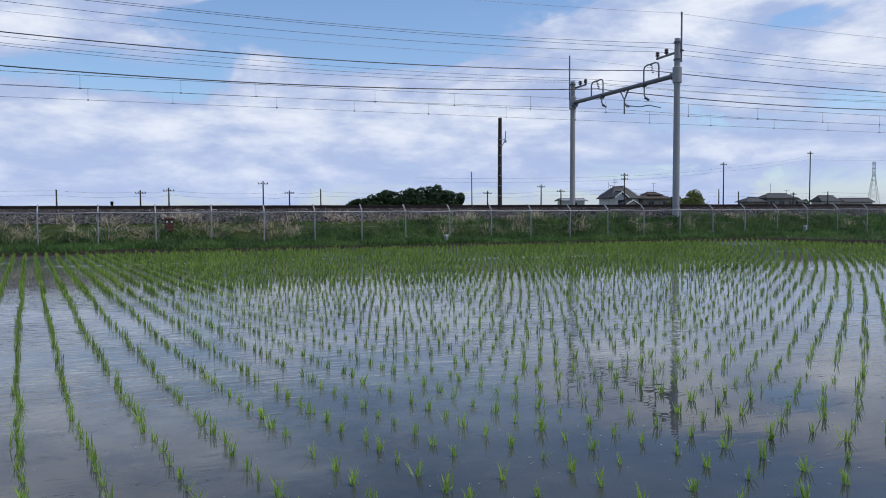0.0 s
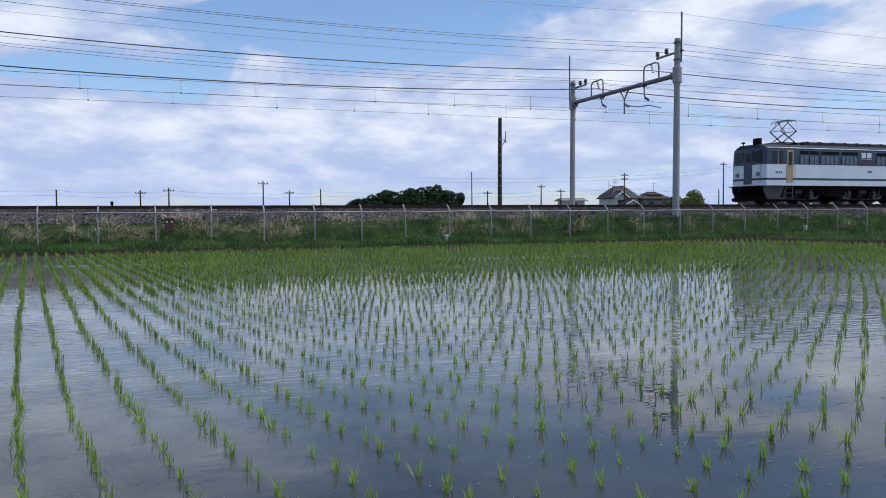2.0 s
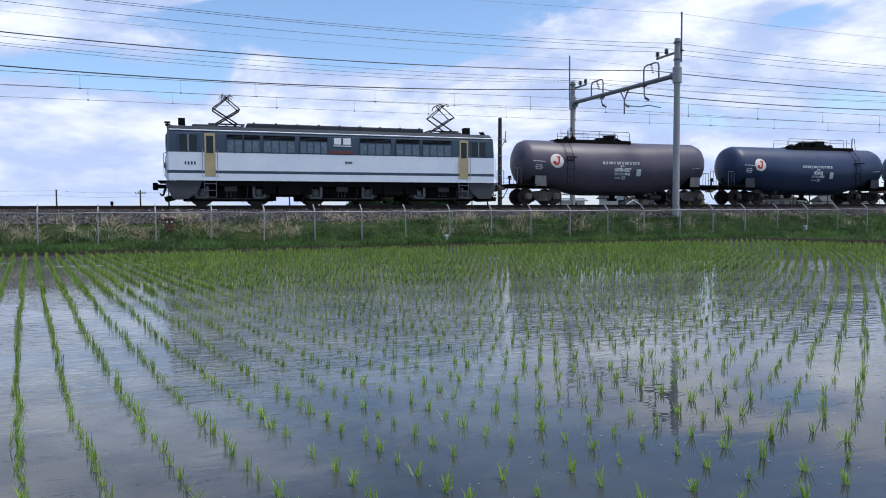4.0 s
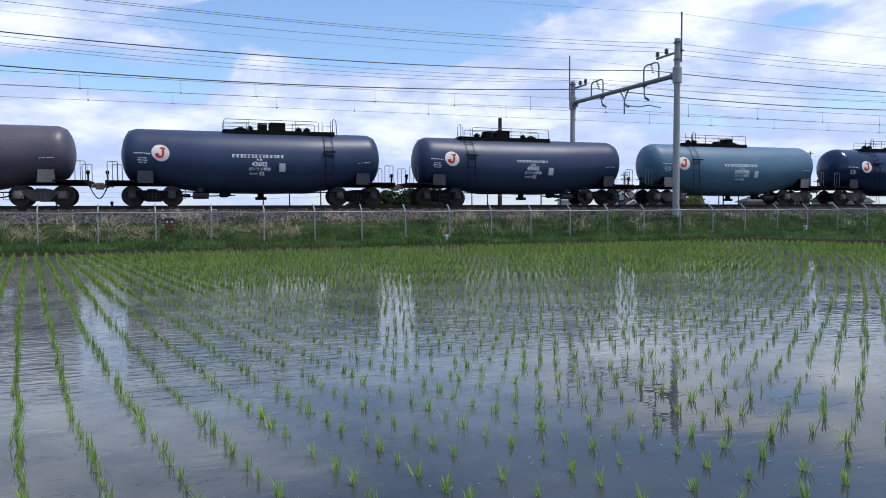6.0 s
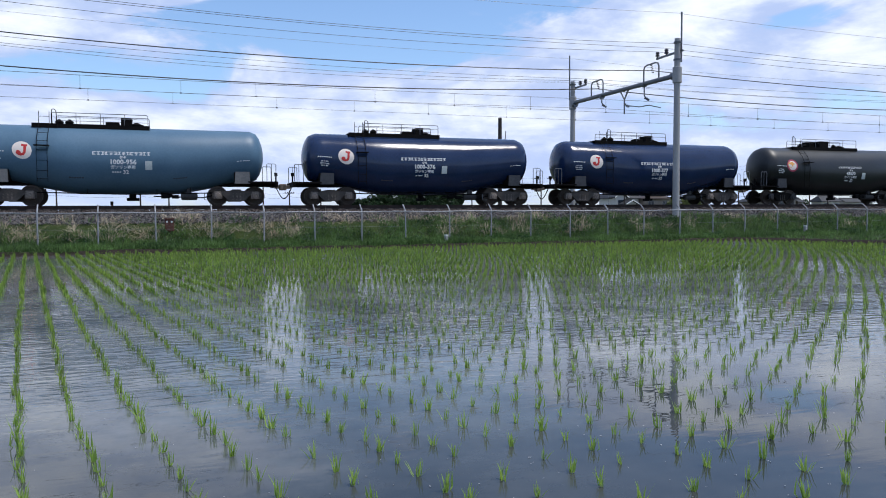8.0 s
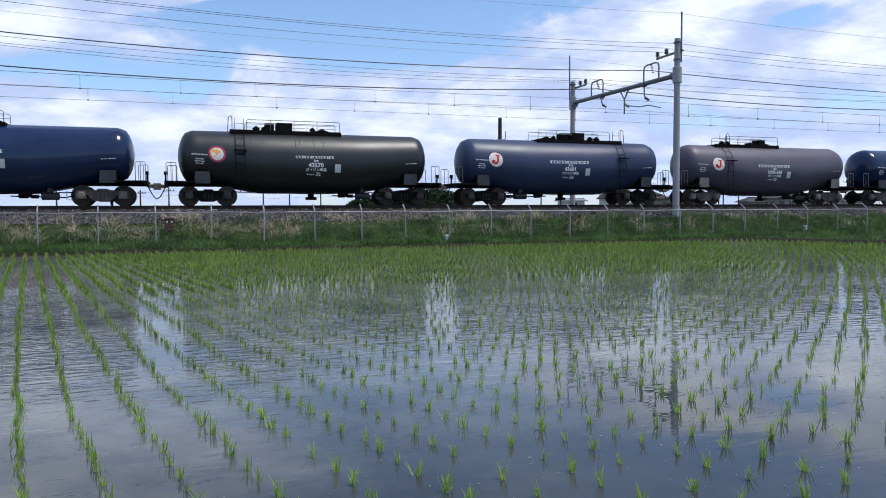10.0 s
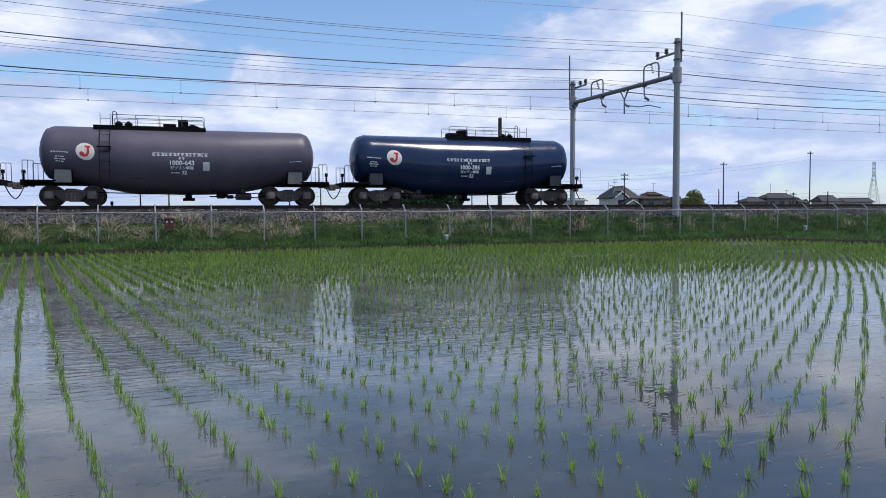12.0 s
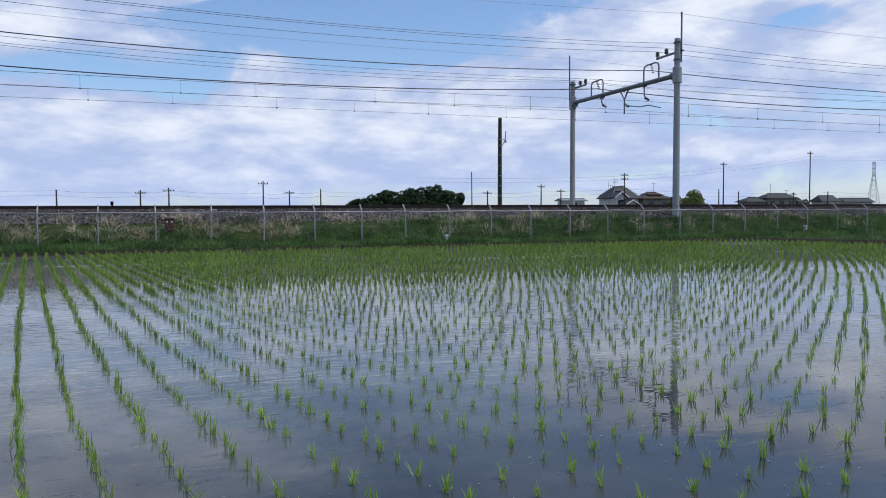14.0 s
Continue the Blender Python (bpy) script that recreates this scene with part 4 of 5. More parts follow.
    box(bm, 2.0, 3.0, -1.28, 1.28, 0.45, 1.0, 0.03)
    part("underframe", bm, M["black"], lo)
    for x in (-5.1, 0, 5.1):
        bg = bogie(lo, x, 2.5, 0.56, "black", "axle_grey")
        bm = B()
        for s in (-1, 1):
            box(bm, -0.28, 0.28, *sorted((s * 0.95, s * 1.2)), 0.62, 1.0, 0.03)
            box(bm, -1.7, -1.45, *sorted((s * 0.85, s * 1.1)), 0.35, 1.0, 0.03)
            box(bm, 1.45, 1.7, *sorted((s * 0.85, s * 1.1)), 0.35, 1.0, 0.03)
            tube(bm, [(-1.6, s * 1.0, 0.3), (1.6, s * 1.0, 0.3)], 0.03, 6)
        box(bm, -0.12, 0.12, -1.0, 1.0, 0.66, 0.78)
        part("brake_rigging", bm, M["saddle_grey"], bg)
        for k in (-1.25, 1.25):
            for s in (-1, 1):
                # horn guides either side of each axle box, and the sand pipe before it
                bm = B()
                for e in (-0.24, 0.24):
                    box(bm, k + e - 0.06, k + e + 0.06, *sorted((s * 1.02, s * 1.16)), 0.36, 0.98, 0.015)
                box(bm, k - 0.26, k + 0.26, *sorted((s * 1.0, s * 1.12)), 0.30, 0.40, 0.015)
                part("horn_guide", bm, M["axle_grey"], bg)
                bm = B()
                tube(bm, [(k - 0.5, s * 1.1, 1.0), (k - 0.52, s * 1.08, 0.5), (k - 0.62, s * 0.9, 0.16)], 0.022, 5)
                part("sand_pipe", bm, M["saddle_grey"], bg)
        for s in (-1, 1):
            bm = B()
            box(bm, -2.05, 2.05, *sorted((s * 0.74, s * 0.80)), 0.2, 0.9, 0.02)
            part("frame_plate", bm, M["black"], bg)
        for k in (-1.25, 1.25):
            wheelset(lo, x + k, 0.56)
    return lo


TRAIN = [(locomotive(), -56.04)]
for i, spec_row in enumerate(WAGONS):
    TRAIN.append((tank_wagon(*spec_row, streaks=spec_row[1] == "black"), (i + 1 - 4) * PITCH_W))


# ---- overhead line ----
GX, GN, GF = 24.35, 32.5, 43.6   # the gantry: place along the line, near post, far post


def build_gantry():
    g = thing("catenary_gantry", "two round concrete posts joined by a dark steel beam", "catenary gantry")
    for y, z0, z1, rod in ((GN, 1.1, 10.5, 11.9), (GF, 0.7, 10.15, 11.85)):
        bm = B()
        tube(bm, [(GX, y, z0), (GX, y, (z0 + z1) / 2), (GX, y, z1)], 0.185, 20, 0.15)
        p = part("post", bm, M["concrete"], g, "pale grey spun-concrete post", angle=40)
        bm = B()
        s = 0.25 if y == GN else -0.24
        tube(bm, [(GX + s, y, z1 - 1.2), (GX + s, y, rod)], 0.045, 8)
        part("lightning_rod", bm, M["steel"], p)
        for k in (z1 - 1.1, z1 - 0.2):
            bm = B()
            lathe(bm, [(-0.04, 0.2), (0.04, 0.2)], (GX, y, k), "z", 16)
            box(bm, GX + min(0, s), GX + max(0, s), y - 0.03, y + 0.03, k - 0.03, k + 0.03)
            part("clamp", bm, M["steel"], p)
        zb = 8.6 if y == GN else 8.72
        bm = B()
        lathe(bm, [(-0.42, 0.2), (-0.4, 0.24), (0.4, 0.24), (0.42, 0.2)], (GX, y, zb), "z", 16)
        part("beam_collar", bm, M["concrete"], p, angle=40)
        bm = B()
        tube(bm, [(GX - 0.3, y, z0), (GX - 0.3, y, z0 + 0.01)], 0.3, 12)
        part("footing", bm, M["concrete"], p)
    bm = B()
    tube(bm, [(GX, GN + 0.1, 8.6), (GX, GF - 0.1, 8.72)], 0.125, 12)
    for y in (GN + 0.3, GF - 0.3):
        tube(bm, [(GX, y - 0.12, 8.6), (GX, y + 0.12, 8.6)], 0.2, 12)
    part("beam", bm, M["steel"], g, "dark grey tubular steel beam", angle=40)

    def insulator(parent, top, n=4, r=0.08, d=(0, 0, -1), step=0.07):
        bm = B()
        d = Vector(d).normalized()
        for i in range(n):
            c = Vector(top) + d * step * i
            tube(bm, [c, c + d * step * 0.55], r, 10, r * 0.4)
        part("insulator", bm, M["porcelain"], parent)

    # hoops that carry the feeders above the beam
    for y0, y1, hz in ((34.1, 35.5, 9.62), (39.8, 41.2, 9.68)):
        bm = B()
        zb = 8.66
        tube(bm, [(GX, y0, zb), (GX, y0, hz - 0.25), (GX, y0 + 0.08, hz - 0.06), (GX, y0 + 0.3, hz), (GX, y1 - 0.3, hz), (GX, y1 - 0.08, hz - 0.06), (GX, y1, hz - 0.25), (GX, y1, zb)], 0.045, 8)
        h = part("feeder_hoop", bm, M["steel"], g, angle=40)
        insulator(h, (GX, (y0 + y1) / 2, hz - 0.05), 5, 0.085, (0.3, 0, -1), 0.1)
    # hangers under the beam
    for y, zl, v in ((35.44, 7.75, 0), (39.94, 7.98, 0), (37.43, 7.2, 1)):
        bm = B()
        if v:
            tube(bm, [(GX, y - 0.45, 8.6), (GX, y, 8.05), (GX, y, zl)], 0.05, 6)
            tube(bm, [(GX, y + 0.45, 8.6), (GX, y, 8.05)], 0.045, 6)
        else:
            tube(bm, [(GX, y, 8.6), (GX, y, zl + 0.25), (GX + 0.15, y, zl + 0.05)], 0.04, 6)
            lathe(bm, [(-0.1, 0.16), (0.1, 0.16)], (GX, y, 8.6), "y", 12)
        h = part("hanger", bm, M["steel"], g)
        insulator(h, (GX + 0.05, y, zl + (0.1 if not v else 0.55)), 3, 0.085, (1, 0, -0.4), 0.12)
        if v:
            bm = B()
            tube(bm, [(GX + 0.2, y, zl + 0.5), (GX + 0.7, y - 0.5, zl + 0.38), (GX + 1.0, y - 1.0, zl + 0.42), (GX + 1.3, y - 1.7, zl + 0.2)], 0.03, 6)
            part("steady_arm", bm, M["steel"], h)
    # cross arms near the tops
    for y, d, z, ins in ((GN, 1, 9.85, ((0, 10.18), (1.15, 10.0), (1.95, 9.85))), (GF, -1, 9.72, ((-0.7, 9.9), (-1.4, 9.9)))):
        bm = B()
        y1 = y + d * (2.05 if d > 0 else 1.5)
        box(bm, GX + 0.12, GX + 0.2, *sorted((y - d * 0.25, y1)), z - 0.05, z + 0.05)
        a = part("cross_arm", bm, M["steel"], g)
        for dy, iz in ins:
            bm = B()
            lathe(bm, [(0, 0.04), (0.1, 0.05), (0.12, 0.11), (0.2, 0.11), (0.22, 0.06), (0.26, 0.11), (0.33, 0.1), (0.38, 0.03)], (GX + 0.16, y + dy, z), "z", 12)
            part("insulator", bm, M["porcelain"], a)
    return g


build_gantry()


def wire(name, y, z, left, right, r, mat, label, span=46.0):
    """A line hung from the gantry: height over the line at each side as slope and bow per metre, on to the next gantries out of sight."""
    def height(x):
        slope, bow = left if x < GX else right
        d = abs(x - GX)
        d = d if d <= span / 1.3 else max(0.0, 2 * span / 1.3 - d)
        return z + slope * d + bow * d * d
    bm = B()
    tube(bm, [(x, y, height(x)) for x in np.arange(GX - 66, GX + 66.1, 1.5)], r, 5)
    t = thing(name, label, "overhead wire", "overhead wires")
    part("strand", bm, mat, t)


THIN, THICK = "thin dark overhead line sagging between posts", "thick dark feeder cable sagging from the hoops"
for nm, wy, wz, wl, wr, wt, wm in (
        ("earth_wire", 32.6, 11.85, (-0.0443, 0.00131), (-0.0370, 0.00136), 0.007, "wire_pale"),
        ("power_line", 32.4, 10.22, (-0.0510, 0.00160), (-0.0390, 0.00119), 0.010, "wire"),
        ("power_line", 33.65, 10.25, (-0.0323, 0.00119), (-0.0365, 0.00163), 0.010, "wire"),
        ("power_line", 34.35, 10.20, (-0.0498, 0.00155), (-0.0431, 0.00121), 0.010, "wire"),
        ("earth_wire", 43.5, 11.64, (-0.0195, 0.00090), (-0.0450, 0.00130), 0.007, "wire_pale"),
        ("feeder_cable", 34.8, 9.26, (-0.0584, 0.00161), (-0.0381, 0.00102), 0.024, "wire"),
        ("power_line", 42.2, 10.10, (-0.0300, 0.00120), (-0.0058, 0.00029), 0.010, "wire"),
        ("power_line", 43.0, 10.11, (-0.0394, 0.00131), (-0.0375, 0.00122), 0.010, "wire"),
        ("power_line", 43.8, 10.15, (-0.0527, 0.00170), (-0.0248, 0.00072), 0.010, "wire"),
        ("feeder_cable", 40.5, 9.17, (-0.0663, 0.00153), (-0.0486, 0.00142), 0.030, "wire")):
    wire(nm, wy, wz, wl, wr, wt, M[wm], THICK if nm == "feeder_cable" else THIN)


def catenary(y, zm, zc, sag, drops):
    t = thing("catenary_wire", "messenger and contact wire joined by thin droppers", "overhead wire", "overhead wires")
    bm = B()
    span = 46.0
    mz = lambda x: zm - 4 * sag * ((x - GX) / span % 1) * (1 - (x - GX) / span % 1)
    tube(bm, [(x, y, mz(x)) for x in np.arange(-60, 116, 2.0)], 0.011, 5)
    part("messenger", bm, M["wire_pale"], t)
    bm = B()
    tube(bm, [(x, y, zc) for x in (-60, 0, 60, 116)], 0.009, 5)
    part("contact", bm, M["wire_pale"], t)
    for x in drops:
        bm = B()
        tube(bm, [(x, y, zc - 0.02), (x, y, mz(x))], 0.007, 4)
        box(bm, x - 0.03, x + 0.03, y - 0.03, y + 0.03, zc - 0.03, zc + 0.03)
        part("dropper", bm, M["wire"], t)


catenary(TRACK, 7.68, 6.95, 0.16, (-13.2, -8.8, -4.48, -0.33, 3.0, 8.75, 12.94, 17.28, 21.9, 27.4, 32.41, 37.47, 42.2, 47.0, 51.8))
catenary(TRACK_FAR, 7.82, 7.04, 0.24, (-13.4, -9.2, -4.66, -0.76, 4.41, 8.58, 12.86, 17.69, 22.3, 27.6, 32.34, 37.55, 42.3, 47.1, 52.0))


# ---- line-side fence ----
FENCE_X = (-5.42, -3.38, -1.32, 0.74, 2.79, 4.86, 6.86, 8.82, 10.85, 12.84, 14.83, 16.89, 18.94, 20.96, 23.06, 25.08, 27.08, 29.21, 31.24, 33.33, 35.46)


def build_fence():
    """Galvanised mesh fence; the posts lean inwards at the top."""
    y = 30.45
    fence = thing("trackside_fence", "galvanised mesh fence with bent-topped posts below the embankment", "fence")
    me = clamp = None
    n0, n1 = -5, 36
    for i in range(n0, n1):
        x = FENCE_X[i] if 0 <= i < len(FENCE_X) else -5.42 + 2.043 * i
        if me is None:
            bm = B()
            tube(bm, [(0, 0, -0.05), (0, 0, 1.5), (0, 0.06, 1.58), (-0.02, 0.32, 1.8)], 0.029, 8)
            o = part("post", bm, M["galv"], fence, angle=40)
            me = o.data
        else:
            o = new("post", me)
            o.parent = fence
        o.matrix_basis = pose(x, y, 0, random.uniform(-1, 1), random.uniform(-0.8, 0.8), 0)
        for z in (0.66, 1.42):
            if clamp is None:
                bm = B()
                lathe(bm, [(-0.02, 0.045), (0.02, 0.045)], (0, 0, 0), "z", 8)
                c = part("clamp", bm, M["galv"], fence)
                clamp = c.data
            else:
                c = new("clamp", clamp)
                c.parent = fence
            c.location = (x, y, z)
    xa, xb = -5.42 + 2.043 * n0, -5.42 + 2.043 * (n1 - 1)
    bm = B()
    tube(bm, [(x, y - 0.03, 1.49 + 0.012 * math.sin(x * 1.7)) for x in np.arange(xa, xb, 1.0)], 0.024, 6)
    part("top_rail", bm, M["galv"], fence)
    for z in (0.2, 0.85):
        bm = B()
        tube(bm, [(x, y - 0.03, z + 0.01 * math.sin(x * 2.1)) for x in np.arange(xa, xb, 1.0)], 0.004, 4)
        part("line_wire", bm, M["galv"], fence)
    v, f = [], []
    for x in np.arange(xa, xb - 1.3, 0.14):
        for s in (1, -1):
            a = (x, 0.18) if s > 0 else (x, 1.48)
            b = (x + 1.3, 1.48) if s > 0 else (x + 1.3, 0.18)
            k = len(v)
            w = 0.0011
            v += [(a[0] - w, y, a[1]), (a[0] + w, y, a[1]), (b[0] + w, y, b[1]), (b[0] - w, y, b[1])]
            f.append((k, k + 1, k + 2, k + 3))
    tagged(mesh_object("wire_mesh", v, f, M["galv"], fence), kind="stuff")


build_fence()


# ---- rice ----
M["rice"] = leaf_material("rice_leaf", (0.125, 0.225, 0.036), (0.34, 0.46, 0.092), 0.42)
M["grass"] = leaf_material("grass_blade", (0.017, 0.047, 0.013), (0.155, 0.27, 0.075), 0.6)
M["straw"] = leaf_material("dry_straw", (0.34, 0.28, 0.20), (0.68, 0.59, 0.46), 0.35)


def blade_cloud(base, height, lean, width, rng, segs=2):
    """Blades as bent tapering ribbons; arrays of roots, heights, leans and widths. Returns vertices and faces."""
    n = len(base)
    ang = rng.uniform(0, 2 * math.pi, n)
    dirv = np.stack([np.cos(ang), np.sin(ang), np.zeros(n)], 1)
    side = np.stack([-np.sin(ang + rng.normal(0, 0.8, n)), np.cos(ang), np.zeros(n)], 1)
    rows = []
    for i in range(segs + 1):
        u = i / segs
        c = base + dirv * (lean * u ** 1.7)[:, None] + np.array([0, 0, 1.0]) * (height * (u - 0.18 * u * u * (lean / np.maximum(height, 1e-3)).clip(0, 1.5)))[:, None]
        if i < segs:
            w = width * (1 - 0.55 * u)
            rows += [c - side * w[:, None] / 2, c + side * w[:, None] / 2]
        else:
            rows.append(c)
    v = np.stack(rows, 1)
    m = v.shape[1]
    off = m * np.arange(n)[:, None]
    faces = []
    quads = [(2 * i, 2 * i + 1, 2 * i + 3, 2 * i + 2) for i in range(segs - 1)]
    tris = [(2 * segs - 2, 2 * segs - 1, 2 * segs)]
    faces = [(off + np.array(q)).tolist() for q in quads + tris]
    return v.reshape(-1, 3), [t for grp in faces for t in grp]


def row_x(i, y):
    """Where planted row i runs at distance y: rows slant, and close up a little towards the far bank."""
    return -0.13 + 0.0325 * max(0.0, 6.5 - y) + (0.383 - 0.00237 * y) * i - 0.1905 * y + 0.0001 * y * y


def rice_roots():
    # each row is set a little farther on than the one before, so the plants also line up aslant
    rng = np.random.default_rng(11)
    out = []
    for i in range(-60, 110):
        wob = rng.uniform(0, 6.28)
        for k in range(8, 122):
            y = 0.024 + 0.0165 * i + 0.24 * k + rng.normal(0, 0.016)
            x = row_x(i, y) + 0.012 * math.sin(y * 0.9 + wob) + rng.normal(0, 0.012)
            if 2.6 < y < 28.2 and -20 < x < bund_x(y) - 0.45 and rng.random() > 0.035:
                out.append((x, y, rng.uniform(0.75, 1.2)))
    return np.array(out)


def build_rice():
    rng = np.random.default_rng(3)
    roots = rice_roots()
    near = (roots[:, 1] < 6.6) & (roots[:, 0] > -1.6) & (roots[:, 0] < 6.2)
    idx = np.where(near)[0]
    idx = idx[np.argsort(roots[idx, 1])][:290]
    own = np.zeros(len(roots), bool)
    own[idx] = True
    # single seedlings close by, from eight patterns
    patterns = []
    for k in range(8):
        nb = int(rng.integers(11, 16))
        base = np.stack([rng.normal(0, 0.012, nb), rng.normal(0, 0.012, nb), np.full(nb, -0.03)], 1)
        h = rng.uniform(0.08, 0.15, nb)
        v, f = blade_cloud(base, h, np.abs(rng.normal(0.018, 0.022, nb)) + 0.004, np.full(nb, 0.0095), rng, 3)
        # the blades spring from one crown
        v = np.vstack([v, [[0, 0, -0.03]]])
        f = [tuple(len(v) - 1 if (q % 7) < 2 else q for q in fc) for fc in f]
        f = [tuple(dict.fromkeys(fc)) for fc in f]
        me = bpy.data.meshes.new("rice_seedling")
        me.from_pydata(v.tolist(), [], f)
        me.materials.append(M["rice"])
        patterns.append(me)
    for q, i in enumerate(idx):
        o = new("rice_seedling", patterns[q % 8])
        s = roots[i, 2]
        o.matrix_basis = pose(roots[i, 0], roots[i, 1], 0, 0, 0, float(rng.uniform(0, 360))) @ Matrix.Diagonal((s, s, s, 1))
        tagged(o, "young green rice seedling standing in shallow water", "rice plant", "rice seedlings in the paddy")
    rest = roots[~own]
    far = rest[:, 1] > 14
    bases, hs, ls, wd = [], [], [], []
    for sel, nb, w in ((~far, 12, 0.0092), (far, 16, 0.020)):
        r = np.repeat(rest[sel], nb, 0)
        n = len(r)
        bases.append(np.stack([r[:, 0] + rng.normal(0, 0.011, n), r[:, 1] + rng.normal(0, 0.011, n), np.full(n, -0.03)], 1))
        hs.append(rng.uniform(0.085, 0.165, n) * r[:, 2] * (1 + 0.012 * (r[:, 1] - 6).clip(0)))
        ls.append((np.abs(rng.normal(0.018, 0.022, n)) + 0.004) * r[:, 2])
        wd.append(np.full(n, w))
    v, f = blade_cloud(np.concatenate(bases), np.concatenate(hs), np.concatenate(ls), np.concatenate(wd), rng, 2)
    ob = mesh_object("rice_rows", v, f, M["rice"])
    tagged(ob, "long rows of young green rice in the flooded paddy", "rice", kind="stuff")


build_rice()


# ---- grass on the bank ----
def build_grass():
    rng = np.random.default_rng(8)

    def sow(n, y0, y1, h0, h1, lean, width, keep, name, mat, label, per=7, level=None):
        x = rng.uniform(X0, X1, n)
        y = y0 + (y1 - y0) * rng.random(n)
        ok = np.array([keep(a, b, r) for a, b, r in zip(x, y, rng.random(n))])
        x, y = x[ok], y[ok]
        z = np.array([ground_height(b) if level is None else level for b in y])
        p = np.repeat(np.stack([x, y, z], 1), per, 0)
        m = len(p)
        tall = np.repeat(np.array([0.7 + 0.6 * (smooth_noise(a, b, 1.6, 5) + 0.5) for a, b in zip(x, y)]), per)
        p[:, :2] += rng.normal(0, 0.05, (m, 2))
        v, f = blade_cloud(p - [0, 0, 0.04], rng.uniform(h0, h1, m) * tall, np.abs(rng.normal(lean, lean * 0.6, m)), np.full(m, width), rng, 2)
        tagged(mesh_object(name, v, f, mat), label, "grass", kind="stuff")

    sow(34000, 28.68, 32.7, 0.12, 0.36, 0.12, 0.024, lambda a, b, r: r < (1.0 if b < 31.5 + 1.0 * (a > 8) + 0.9 * smooth_noise(a, b, 1.5, 4) else 0.06), "grass", M["grass"], "rough green grass covering the embankment foot", 6)
    sow(1800, 28.55, 28.9, 0.05, 0.14, 0.10, 0.02, lambda a, b, r: a < 26, "bank_edge_grass", M["grass"], "short grass hanging over the bank edge")
    sow(7000, 31.0, 32.9, 0.16, 0.50, 0.55, 0.018, lambda a, b, r: smooth_noise(a, b, 1.1, 9) + 0.35 * smooth_noise(a, b, 0.3, 2) > (0.02 if a < 4 else 0.14 if a < 15 else 0.36), "dry_grass", M["straw"], "pale dry grass tangled below the ballast", 6)
    sow(16000, 17.0, 28.7, 0.08, 0.26, 0.10, 0.026, lambda a, b, r: a > bund_x(b) + 0.35, "field_edge_grass", M["grass"], "rough grass beyond the earth bund", 6, 0.12)


build_grass()


def build_bund():
    """Low bank of bare wet earth along the side of the paddy, with rough ground behind."""
    verts, faces = [], []
    ys = np.arange(1.0, 28.9, 0.35)
    prof = [(-0.28, -0.12), (-0.08, 0.08), (0.12, 0.15), (0.35, 0.15), (0.6, 0.12), (14, 0.12), (60, 0.12)]
    for y in ys:
        for dx, z in prof:
            verts.append((bund_x(y) + dx + 0.06 * smooth_noise(y, dx, 0.5), y, z + (0.05 * smooth_noise(y, dx, 0.35, 2) if dx < 2 else 0)))
    n = len(prof)
    for j in range(len(ys) - 1):
        for i in range(n - 1):
            faces.append((j * n + i, j * n + i + 1, (j + 1) * n + i + 1, (j + 1) * n + i))
    ob = mesh_object("earth_bund", verts, faces, M["soil"], smooth=True)
    ob.data.materials.append(M["verge"])
    ob.data.polygons.foreach_set("material_index", [1 if k % (n - 1) >= n - 2 else 0 for k in range(len(faces))])
    tagged(ob, "low dark earth bund edging the flooded paddy", "bund", kind="structure")


build_bund()


# ---- beyond the railway ----
M["bark"] = material("bark", (0.05, 0.038, 0.028), 0.9, var=0.35, scale=4, fine=30, bump=0.5)
M["crown"] = leaf_material("evergreen_leaf", (0.010, 0.026, 0.010), (0.030, 0.062, 0.020), 0.5)
M["shrub"] = leaf_material("shrub_leaf", (0.05, 0.078, 0.02), (0.17, 0.195, 0.06), 0.45)
M["tile"] = material("dark_roof_tile", (0.018, 0.020, 0.024), 0.7, var=0.25, scale=1.5, fine=12, bump=0.4, depth=0.03)
M["tile_brown"] = material("brown_roof_tile", (0.036, 0.022, 0.017), 0.7, var=0.25, scale=1.5, fine=12, bump=0.4, depth=0.03)
M["plaster"] = material("house_plaster", (0.50, 0.48, 0.45), 0.9, var=0.12, scale=0.8, fine=8)
M["plaster_dark"] = material("house_cladding", (0.20, 0.17, 0.145), 0.9, var=0.2, scale=0.8, fine=8)
M["wood_pole"] = material("tarred_pole", (0.020, 0.016, 0.014), 0.85, col2=(0.055, 0.043, 0.036), scale=2.5, fine=18, bump=0.5, stretch=(1, 1, 0.2))
M["rust"] = material("rusted_iron", (0.05, 0.018, 0.012), 0.9, col2=(0.13, 0.048, 0.03), scale=5, fine=40, bump=0.5)
M["window_far"] = material("house_window", (0.03, 0.035, 0.045), 0.1, var=0.2, bump=0)


